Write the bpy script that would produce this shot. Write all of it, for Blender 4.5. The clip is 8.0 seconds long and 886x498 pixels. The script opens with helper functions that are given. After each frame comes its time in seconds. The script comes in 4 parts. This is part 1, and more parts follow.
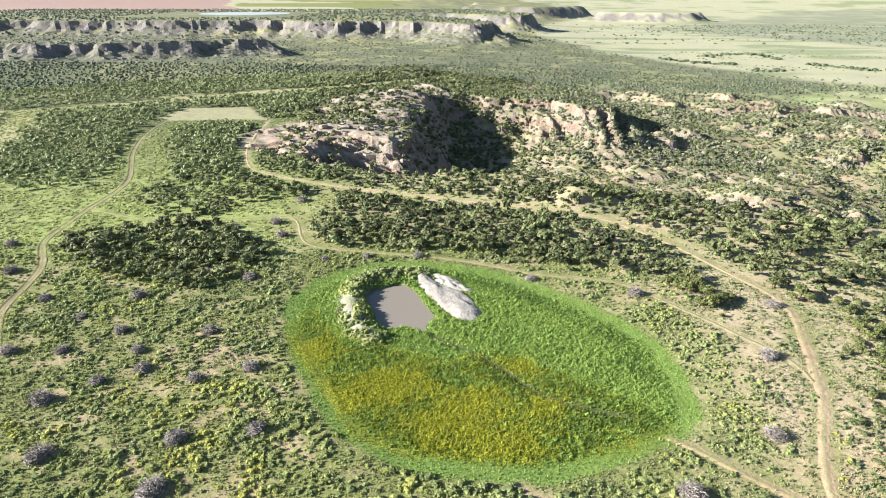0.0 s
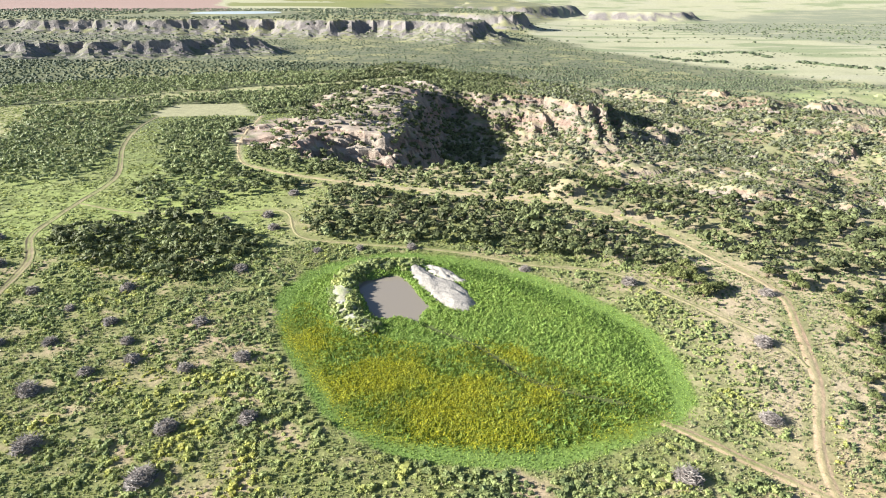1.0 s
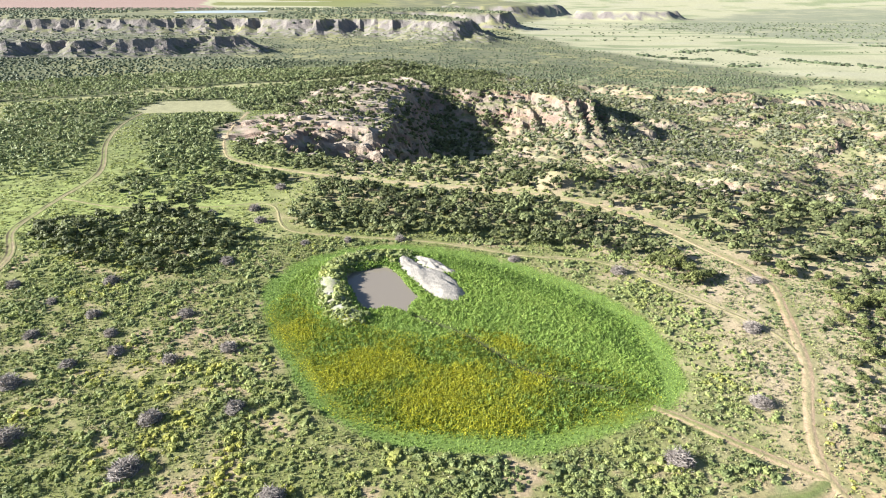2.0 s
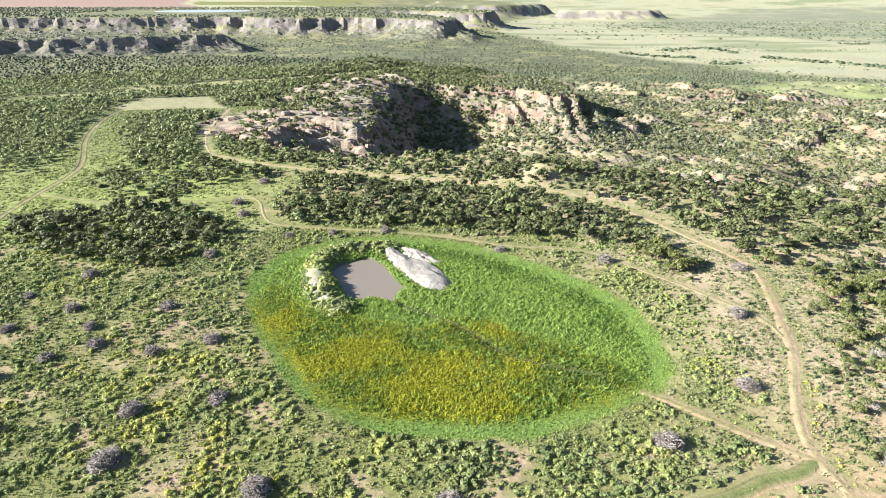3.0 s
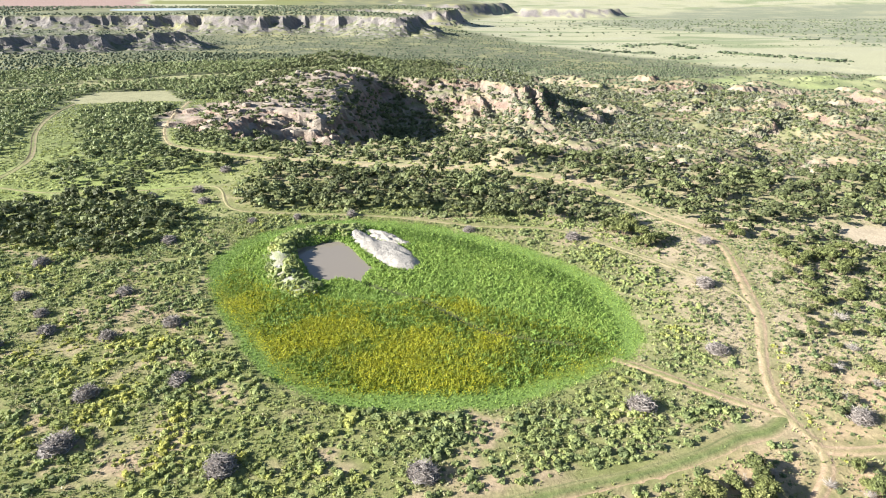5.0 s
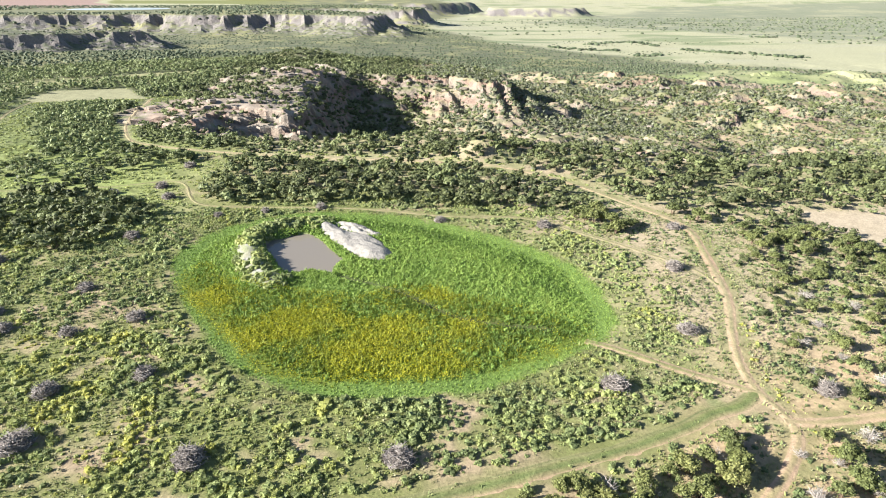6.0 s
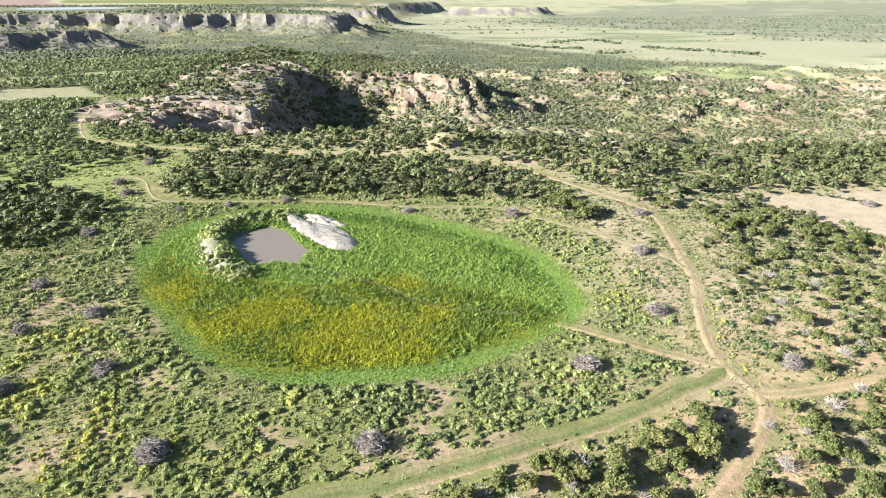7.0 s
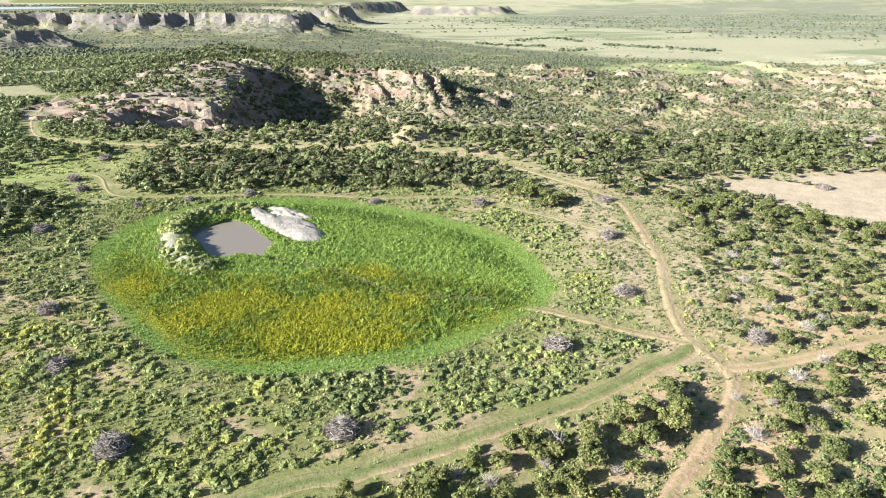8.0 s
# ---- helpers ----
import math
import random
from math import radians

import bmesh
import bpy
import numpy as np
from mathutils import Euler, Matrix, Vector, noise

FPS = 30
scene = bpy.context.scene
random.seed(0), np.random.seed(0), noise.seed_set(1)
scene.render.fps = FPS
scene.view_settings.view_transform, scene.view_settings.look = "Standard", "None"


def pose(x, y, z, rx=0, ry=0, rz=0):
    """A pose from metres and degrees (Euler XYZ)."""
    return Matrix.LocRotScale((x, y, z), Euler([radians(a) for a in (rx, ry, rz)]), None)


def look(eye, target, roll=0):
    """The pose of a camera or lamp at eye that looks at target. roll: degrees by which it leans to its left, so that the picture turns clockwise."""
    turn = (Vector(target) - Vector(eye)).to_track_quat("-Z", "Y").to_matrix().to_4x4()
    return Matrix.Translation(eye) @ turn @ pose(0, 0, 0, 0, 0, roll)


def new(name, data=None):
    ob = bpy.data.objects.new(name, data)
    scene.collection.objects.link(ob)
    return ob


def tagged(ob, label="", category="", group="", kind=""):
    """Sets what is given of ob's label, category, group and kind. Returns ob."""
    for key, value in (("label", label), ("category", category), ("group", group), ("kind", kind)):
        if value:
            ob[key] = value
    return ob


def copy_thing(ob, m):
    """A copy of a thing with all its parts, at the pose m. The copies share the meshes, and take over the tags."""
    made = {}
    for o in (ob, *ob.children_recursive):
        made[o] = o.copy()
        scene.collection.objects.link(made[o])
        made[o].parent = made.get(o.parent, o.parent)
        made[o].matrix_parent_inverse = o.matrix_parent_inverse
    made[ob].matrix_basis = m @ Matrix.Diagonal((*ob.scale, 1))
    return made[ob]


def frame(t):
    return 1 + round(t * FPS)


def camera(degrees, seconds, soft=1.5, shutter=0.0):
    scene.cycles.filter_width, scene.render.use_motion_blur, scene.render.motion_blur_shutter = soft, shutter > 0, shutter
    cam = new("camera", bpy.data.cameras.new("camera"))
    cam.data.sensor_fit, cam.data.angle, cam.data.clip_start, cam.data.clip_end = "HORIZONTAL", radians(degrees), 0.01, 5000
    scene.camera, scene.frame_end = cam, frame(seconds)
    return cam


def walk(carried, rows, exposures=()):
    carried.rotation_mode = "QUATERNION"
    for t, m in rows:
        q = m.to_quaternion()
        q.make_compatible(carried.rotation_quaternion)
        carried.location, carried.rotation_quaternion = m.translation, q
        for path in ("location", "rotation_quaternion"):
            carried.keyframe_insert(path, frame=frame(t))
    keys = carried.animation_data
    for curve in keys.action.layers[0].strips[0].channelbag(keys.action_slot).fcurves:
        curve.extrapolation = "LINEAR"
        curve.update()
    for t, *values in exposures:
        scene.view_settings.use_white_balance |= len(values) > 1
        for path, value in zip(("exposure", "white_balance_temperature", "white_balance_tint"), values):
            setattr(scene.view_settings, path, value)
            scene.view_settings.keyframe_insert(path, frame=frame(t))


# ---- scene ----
# ---------------------------------------------------------------- camera: a straight descent over the basin, slowly turning right
cam = camera(72.27, 8.0, soft=1.0)
TOP, DROP, TILT = 56.5, 17.0, -22.98
YAWS = [(0.0, 0.71), (0.5, 0.40), (1.0, 0.02), (1.5, -0.50), (3.0, -2.56), (3.5, -3.29), (4.0, -4.04), (4.5, -4.77),
        (6.0, -8.73), (6.5, -10.33), (7.0, -11.92), (7.5, -13.55), (8.0, -15.18)]
walk(cam, [(t, pose(0, 0, TOP - DROP * t / 8.0, 90 + TILT, 0, yaw)) for t, yaw in YAWS],
     exposures=[(0.0, 1.71, 6130, 10), (3.5, 1.76, 6130, 10), (8.0, 1.66, 6130, 10)])

# ---------------------------------------------------------------- light: low sun from the west, clear sky
SUN_EL, SUN_AZ = 23.0, 185.0          # degrees; azimuth of the sun counted from +x towards +y
world = bpy.data.worlds.new("sky")
scene.world = world
world.use_nodes = True
wn = world.node_tree
sky = wn.nodes.new("ShaderNodeTexSky")
sky.sky_type, sky.sun_disc = "NISHITA", False
sky.sun_elevation, sky.sun_rotation = radians(SUN_EL), radians(90.0 - SUN_AZ)
sky.dust_density, sky.air_density = 0.5, 0.8
wn.links.new(sky.outputs[0], wn.nodes["Background"].inputs[0])
wn.nodes["Background"].inputs[1].default_value = 0.047
sun = new("sun", bpy.data.lights.new("sun", "SUN"))
sun.data.energy, sun.data.angle, sun.data.color = 5.0, radians(0.6), (1.0, 0.95, 0.85)
sun.matrix_basis = look((300 * math.cos(radians(SUN_AZ)), 300 * math.sin(radians(SUN_AZ)), 300 * math.tan(radians(SUN_EL))), (0, 0, 0))


# ---------------------------------------------------------------- arithmetic of the land
def hashed(i, j, seed):
    h = (i * 374761393 + j * 668265263 + seed * 974634777) & 0xFFFFFFFF
    h = ((h ^ (h >> 13)) * 1274126177) & 0xFFFFFFFF
    return ((h ^ (h >> 16)) & 0xFFFF) / 65535.0


def vnoise(x, y, seed):
    x, y = np.asarray(x, float), np.asarray(y, float)
    i, j = np.floor(x).astype(np.int64), np.floor(y).astype(np.int64)
    u, v = x - i, y - j
    u, v = u * u * (3 - 2 * u), v * v * (3 - 2 * v)
    a, b = hashed(i, j, seed), hashed(i + 1, j, seed)
    c, d = hashed(i, j + 1, seed), hashed(i + 1, j + 1, seed)
    return (a * (1 - u) + b * u) * (1 - v) + (c * (1 - u) + d * u) * v


def fbm(x, y, size, octaves=4, seed=1):
    """Uneven field between 0 and 1, with features of that size in metres."""
    total, weight, amp = 0.0, 0.0, 1.0
    for k in range(octaves):
        total = total + amp * vnoise(x / size + 17.3 * k, y / size - 9.1 * k, seed + 31 * k)
        weight, amp, size = weight + amp, amp * 0.5, size * 0.5
    return total / weight


def step(a, b, x):
    u = np.clip((x - a) / (b - a), 0, 1)
    return u * u * (3 - 2 * u)


def rounded(points, closed=True, each=6):
    """A smooth curve through a few corner points."""
    p = np.array(points, float)
    n, out = len(p), []
    for i in range(n if closed else n - 1):
        if closed:
            a, b, c, d = p[i - 1], p[i], p[(i + 1) % n], p[(i + 2) % n]
        else:
            a, b, c, d = p[max(i - 1, 0)], p[i], p[i + 1], p[min(i + 2, n - 1)]
        for k in range(each):
            t = k / each
            out.append(0.5 * (2 * b + (c - a) * t + (2 * a - 5 * b + 4 * c - d) * t * t + (3 * b - a - 3 * c + d) * t ** 3))
    if not closed:
        out.append(p[-1])
    return np.array(out)


def line_distance(x, y, line, closed=False):
    best = np.full(np.shape(x), 1e9)
    n = len(line)
    for i in range(n if closed else n - 1):
        (ax, ay), (bx, by) = line[i], line[(i + 1) % n]
        dx, dy = bx - ax, by - ay
        t = np.clip(((x - ax) * dx + (y - ay) * dy) / (dx * dx + dy * dy + 1e-9), 0, 1)
        best = np.minimum(best, (x - ax - t * dx) ** 2 + (y - ay - t * dy) ** 2)
    return np.sqrt(best)


def depth_in(x, y, ring):
    """Distance to the ring's edge, positive inside."""
    inside = np.zeros(np.shape(x), bool)
    n = len(ring)
    for i in range(n):
        (ax, ay), (bx, by) = ring[i], ring[(i + 1) % n]
        if ay != by:
            inside ^= ((ay > y) != (by > y)) & (x < (bx - ax) * (y - ay) / (by - ay) + ax)
    return np.where(inside, 1, -1) * line_distance(x, y, ring, True)


# ---------------------------------------------------------------- the plan, in metres from below the camera (x east, y north)
PLATEAU = [(-60, 226), (-52, 246), (-42, 254), (-26, 248), (-20, 270), (-20, 300), (-12, 335), (-4, 364), (6, 364), (20, 350),
           (50, 352), (68, 326), (78, 303), (90, 325), (84, 385), (60, 420), (20, 452), (-20, 480), (-55, 515), (-113, 528),
           (-172, 548), (-266, 540), (-400, 556), (-700, 620), (-1500, 700), (-1500, -1500), (1500, -1500), (1500, -300),
           (500, 40), (260, 100), (185, 140), (140, 150), (95, 150), (81, 165), (64, 173), (45, 184), (26, 203), (4, 200), (-18, 200), (-44, 208)]
FLANK = [(-84, 240), (-88, 256), (-80, 276), (-66, 288), (-70, 310), (-68, 340), (-50, 372), (-27, 404), (-10, 392), (2, 372), (-6, 330), (-12, 296), (-14, 250),
         (-10, 216), (-30, 212), (-52, 212), (-70, 228)]
MESA_A = [(-1500, 700), (-760, 790), (-600, 780), (-480, 800), (-385, 790), (-300, 835), (-245, 860), (-270, 905), (-420, 930), (-700, 960), (-1500, 1000)]
MESA_B = [(-2500, 1250), (-1100, 1180), (-800, 1190), (-500, 1190), (-330, 1215), (-200, 1195), (-110, 1205), (-20, 1110), (35, 1060), (70, 1120),
          (40, 1260), (-60, 1420), (-220, 1600), (-60, 1640), (60, 1560), (170, 1500), (210, 1620), (120, 1900), (-100, 2300), (-300, 2900), (-2500, 3600)]
MESA_C = [(480, 2270), (580, 2230), (690, 2160), (800, 2150), (860, 2230), (790, 2400), (600, 2440)]
MESA_D = [(40, 2500), (300, 2350), (520, 2600), (420, 3000), (120, 3100)]
PLAIN = [(520, 520), (439, 632), (346, 769), (240, 1000), (185, 1338), (230, 1800), (420, 2300), (400, 4900), (6000, 4900), (6000, -400), (1200, 200)]
MARSH = rounded([(-31, 98), (-31.5, 110), (-24.3, 120.5), (-9.8, 126.2), (6.8, 122.4), (19.4, 114.1), (30.6, 102.1), (36.8, 91.1), (37.5, 78.1),
                 (34.9, 68.9), (26.8, 64.3), (18.4, 60.1), (11, 58.5), (0.4, 59.3), (-7.7, 61.7), (-15.2, 67.1), (-22.5, 78.9)])
BLOOM = rounded([(-29.5, 95), (-26, 102), (-21, 95), (-14.3, 91), (0.4, 86), (8, 89.5), (16, 84), (26.2, 76.6), (31.7, 70.1), (27.1, 65.4),
                 (15.2, 62), (0.4, 62.3), (-11.9, 65.5), (-17.1, 73), (-23.5, 83)])
POND = rounded([(-17.2, 111), (-14, 113.5), (-10.2, 115.3), (-8.3, 113.6), (-6.6, 110.3), (-4.7, 105.3), (-3.0, 101.6), (-4.5, 98.9), (-4.6, 96.4), (-7.8, 97.9), (-11, 97.1), (-12.8, 98.2), (-14.5, 103)])
SPOIL = [(-7.4, 117), (-4.6, 118.6), (-1.2, 114.4), (2.6, 111.4), (4.8, 107.6), (6.4, 102), (4.6, 99.2), (1.0, 100.2), (-2.0, 104.8), (-5.0, 110.2)]
CLODS = [(-5.0, 119.6), (-0.6, 119), (3.2, 115.2), (5.4, 111.6), (3.6, 110.4), (0.4, 112.4), (-2.6, 115.6)]
BERM = rounded([(-14.0, 93), (-16.6, 96.5), (-19.0, 103.7), (-19.8, 112), (-16, 118), (-7, 119.8)], closed=False)
STRIP = [(-20.6, 107), (-19.4, 101.5), (-17.3, 95.4)]
GULLY = rounded([(-3.1, 94.4), (2.0, 90.6), (5.2, 88.1), (8.8, 83.9), (13.5, 77.8), (19.8, 74.4), (26.6, 71.9)], closed=False)
GOLD = [(-8.0, 79, 4), (-4.5, 78.2, 4), (4.5, 75, 4), (11.8, 84.6, 3.5), (14.6, 74.4, 4), (-2.2, 68.3, 5), (4.5, 67, 5), (9.3, 65.1, 4), (-12.4, 77.2, 4), (-17.3, 74, 3.5), (-22.8, 88.6, 4.5)]
RAVINE = rounded([(48, 195), (58, 187), (70, 181), (86, 174), (100, 163), (112, 158)], closed=False)
SCRUB = [(500, 1750), (700, 1300), (800, 1050), (860, 850), (1100, 700), (2500, 900), (3500, 2500), (1500, 2900)]
MEADOW = [(262, 540), (330, 568), (420, 590), (460, 500), (420, 430), (340, 425), (285, 470)]
HEDGES = [[(476, 839), (492, 798), (508, 775)], [(525, 767), (545, 732), (560, 712)], [(371, 938), (417, 966), (461, 963), (463, 902)], [(362, 758), (404, 768)],
          [(599, 1649), (640, 1618)], [(729, 1052), (762, 1050)], [(834, 1632), (893, 1573), (933, 1469)], [(300, 900), (340, 850), (372, 838)]]
FIELD = [(-142, 296), (-138.4, 319.6), (-107.4, 326), (-87.6, 289), (-99.6, 291.1), (-133, 287)]
BARE = rounded([(94.1, 109.9), (106.7, 108.5), (116.3, 108.6), (130, 107.5), (150, 100), (132, 86), (105.5, 79.2), (102.2, 84.8), (97.2, 93), (94.2, 100.2)])
WOODS = [
    [(-94.5, 137.8), (-87.3, 145.7), (-63.9, 149), (-41.8, 129.7), (-49.6, 114.6), (-68.9, 117.1), (-84.9, 125.9)],
    [(-33, 138.6), (-34.6, 161.9), (-30, 178), (-5, 170.5), (17, 163), (38, 153.5), (48, 140), (50, 124.5), (54, 106.5), (48, 105), (42, 118), (13.2, 125.5), (-12.9, 133)],
    [(-93.4, 174.1), (-91.2, 189), (-111.4, 230.9), (-119.8, 273.7), (-91.6, 278), (-84, 240), (-74, 209), (-50.8, 189.5), (-34.6, 180.5), (-56.7, 171.8), (-71.7, 154.4)],
    [(-144.1, 185.2), (-230, 262), (-240, 300), (-199.7, 309), (-149.4, 322), (-143, 300), (-136.8, 286.5), (-135.5, 255.8), (-120, 209.8), (-116, 182.5), (-127.7, 182.3)]]
WOODS = [rounded(w, each=3) for w in WOODS]
TRACKS = {
    "west": [(-78, 88), (-85.8, 100.7), (-88.7, 112.8), (-91.7, 122.7), (-99.6, 135.9), (-101.7, 147.5), (-103, 163.5), (-105, 188.8), (-121.3, 226.3), (-132.2, 261.5), (-135, 288)],
    "cross": [(-102.5, 162), (-84, 154.3), (-60.5, 153.2), (-47.7, 156), (-41.2, 152.6), (-34.6, 136), (-20.9, 131.6), (-4.7, 128.5), (6.8, 125), (20, 119), (35.1, 115.6), (44.4, 104.6), (51.2, 95.1), (56.7, 86.1), (57.2, 79.8)],
    "rim": [(-86, 290), (-84, 270), (-81, 240), (-72, 210.4), (-62.8, 199.4), (-35.1, 183.5), (-6.2, 172.4), (16.7, 165), (39, 155.8), (53, 137.8), (60.1, 121.6), (65.6, 106.5),
            (61.6, 91), (56.4, 76.4), (51.2, 66.8), (47.8, 60), (46, 53.6), (46.3, 49.2), (45.2, 45.2), (40.4, 40.6), (34.6, 36.6), (29, 33), (14, 22), (0, 12)],
    "east": [(45.6, 47.9), (49, 47.2), (54.6, 47.1), (69.2, 47.6), (90, 49), (130, 50)],
    "south": [(45.6, 53.2), (42.4, 51.2), (38.2, 50.3), (33.3, 48.3), (25.6, 46.3), (19.0, 45.2), (12.8, 44.0), (7.2, 43.2), (2.0, 42.4), (-2.9, 42.5), (-22, 38), (-40, 27)],
    "marsh": [(46, 53), (42.4, 56), (38.3, 59.7), (34, 63.9), (30, 67.5)]}
TRACKS = {k: rounded(v, closed=False, each=5) for k, v in TRACKS.items()}
FAR_ROAD = rounded([(-420, 230), (-300, 285), (-228, 307), (-181, 327.6), (-133.8, 366), (-71.6, 398), (-30.3, 430.7)], closed=False)


FAR_BRANCH = rounded([(-216, 312), (-192, 255), (-172, 208)], closed=False)


def far_road_distance(x, y):
    return np.minimum(line_distance(x, y, FAR_ROAD), line_distance(x, y, FAR_BRANCH))


def track_distance(x, y):
    best = np.full(np.shape(x), 1e9)
    for line in TRACKS.values():
        best = np.minimum(best, line_distance(x, y, line))
    return best


def cliff_profile(u):
    """Share of the fall left at u, the share of the slope's width: a cliff, a ledge, then a long apron."""
    return np.interp(u, [0, 0.05, 0.15, 0.26, 0.40, 0.62, 1.0], [1, 0.90, 0.66, 0.58, 0.38, 0.17, 0])


def lowland(x, y):
    z = -17 - (7 + 8 * step(-150, 250, x - 0.1 * y)) * step(320, 760, y + 0.25 * x) - 6 * step(800, 2200, y) * step(-100, 300, x)
    hills = step(60, 110, x) * step(150, 200, y) * (1 - step(420, 700, y))
    z = z + hills * (13 * (fbm(x, y, 55, 4, 5) - 0.42)) + 3 * (fbm(x, y, 90, 3, 6) - 0.5)
    knobs = step(0.56, 0.72, fbm(x, y, 26, 3, 44)) * hills
    return z + 4.0 * knobs


def rock_flank(x, y):
    """The bare terraced shoulder between the plateau's woods and the canyon."""
    return step(-4, 5, depth_in(x, y, FLANK) + 9 * (fbm(x, y, 15, 3, 35) - 0.5))


def height(x, y):
    x, y = np.asarray(x, float), np.asarray(y, float)
    r = np.hypot(x, y)
    low = lowland(x, y)
    near_flat = 1 - step(110, 200, r)
    top = 1.2 * (fbm(x, y, 80, 3, 3) - 0.5) * (1 - 0.7 * near_flat) + 0.35 * (fbm(x, y, 7, 3, 4) - 0.5) * (1 - 0.5 * near_flat)
    z = low
    gullies = np.abs(2 * fbm(x, y, 30, 3, 8) - 1)
    for ring, level, width, rough in ((PLATEAU, 0.0, 40.0, 13.0), (MESA_A, -3.0, 62.0, 70.0), (MESA_B, 7.0, 80.0, 95.0), (MESA_C, -9.0, 60.0, 50.0), (MESA_D, 4.0, 85.0, 60.0)):
        size = 26 if ring is PLATEAU else 130
        d = depth_in(x, y, ring) + rough * (fbm(x, y, size, 4, 9) - 0.5) * np.where(r < 150, 0.3, 1.0) * (1 - 0.7 * np.exp(-(line_distance(x, y, RAVINE) / 22) ** 2))
        d = d - rough * 0.35 * np.abs(2 * fbm(x, y, size * 0.6, 3, 8) - 1) + rough * 0.12
        d = d - np.abs(2 * fbm(x, y * 0.45, 13 if ring is PLATEAU else 45, 3, 12) - 1) * step(150, 200, r) * (9.0 if ring is PLATEAU else 22.0) * (1 - 0.8 * np.exp(-(line_distance(x, y, RAVINE) / 22) ** 2))
        if ring is PLATEAU:
            d = d - 8.5 * np.abs(2 * vnoise(x / 7.0 + 1.2 * fbm(x, y, 20, 3, 18), y / 45.0, 17) - 1) * step(-10, 5, x) * step(285, 300, y) * step(420, 390, y)
        else:
            d = d - 10.0 * np.abs(2 * fbm(x, y, 30, 3, 19) - 1) - 4.0 * np.abs(2 * vnoise(x / 11.0, y / 16.0, 27) - 1)
        u = np.clip(-d / width, 0, 1)
        share = cliff_profile(u) if ring is PLATEAU else np.interp(u, [0, 0.05, 0.16, 0.32, 0.6, 1.0], [1, 0.80, 0.54, 0.34, 0.12, 0])
        z = np.maximum(z, low + (level + top - low) * share)
    z = z + 2.2 * gullies * step(-1.5, -5, z) * step(-20, -12, z) * (r < 700)
    z = z - 7.0 * np.exp(-(((x - 12) / 34) ** 2 + ((y - 282) / 45) ** 2)) * step(-6, -13, z)
    z = z - 9.0 * np.exp(-(line_distance(x, y, RAVINE) / 6.5) ** 4)
    # ledges and broken blocks on the steep ground
    worn = step(-0.8, -2.5, z) * step(-26, -16, z) * (r > 150) * (r < 1500) * (1 - 0.65 * step(85, 110, x) * (y < 600))
    ledge = np.floor(z / 2.6 + 0.8 * fbm(x, y, 18, 2, 14)) * 2.6 - 2.08 * fbm(x, y, 18, 2, 14) + 1.3
    z = z + worn * ((0.75 - 0.5 * step(-15, 0, x) * step(450, 420, y)) * (ledge - z) + (2.2 + 1.5 * step(0, -20, x)) * (fbm(x, y, 6, 3, 15) - 0.5) + 3.0 * (fbm(x, y, 14, 2, 16) - 0.5))
    flank = rock_flank(x, y)
    rise = 7.0 * fbm(x * 0.7, y, 26, 4, 33) + 0.012 * (y - 220)
    z = z + flank * (0.85 * np.floor(rise / 1.3) * 1.3 + 0.15 * rise - 3.0 + 1.5 * (fbm(x, y, 4, 3, 34) - 0.5))
    # knoll on the rim, basin, berm, pond, gully
    z = z + 4.5 * np.exp(-(((x - 38) / 9) ** 2 + ((y - 170) / 6) ** 2))
    z = z + 3.0 * np.exp(-(((x + 48) / 22) ** 2 + ((y - 275) / 16) ** 2)) + 4.0 * np.exp(-(((x + 32) / 22) ** 2 + ((y - 345) / 14) ** 2))
    z = z + 6.0 * np.exp(-(((x + 30) / 22) ** 2 + ((y - 460) / 9) ** 2)) + 3.0 * np.exp(-(((x - 32) / 14) ** 2 + ((y - 428) / 7) ** 2))
    z = z - 0.35 * step(-2, 4, depth_in(x, y, MARSH))
    z = z + 1.25 * np.exp(-(line_distance(x, y, BERM) / 2.6) ** 2)
    z = z - 1.1 * step(-1.2, 0.8, depth_in(x, y, POND))
    z = z - 0.45 * np.exp(-(line_distance(x, y, GULLY) / 1.1) ** 2)
    # lake bed on the far tableland
    z = z + (7.9 - z) * step(1.5, 1.2, np.hypot(x + 500, y - 1570) / 110)
    # far rim of the land
    return z + 85 * step(2600, 4900, r)


# ---------------------------------------------------------------- materials
def nodes_of(name):
    m = bpy.data.materials.new(name)
    m.use_nodes = True
    return m, m.node_tree.nodes, m.node_tree.links, m.node_tree.nodes["Principled BSDF"]


def noise_node(N, L, scale, detail=5.0, rough=0.6):
    co, n = N.new("ShaderNodeTexCoord"), N.new("ShaderNodeTexNoise")
    n.inputs["Scale"].default_value, n.inputs["Detail"].default_value, n.inputs["Roughness"].default_value = scale, detail, rough
    L.new(co.outputs["Object"], n.inputs["Vector"])
    return n.outputs["Fac"]


def spread(N, L, value, low, high):
    m = N.new("ShaderNodeMapRange")
    m.inputs["From Min"].default_value, m.inputs["From Max"].default_value = 0.25, 0.75
    m.inputs["To Min"].default_value, m.inputs["To Max"].default_value = low, high
    L.new(value, m.inputs["Value"])
    return m.outputs["Result"]


def math_node(N, L, op, a, b):
    m = N.new("ShaderNodeMath")
    m.operation = op
    for k, v in enumerate((a, b)):
        if isinstance(v, (int, float)):
            m.inputs[k].default_value = v
        else:
            L.new(v, m.inputs[k])
    return m.outputs[0]


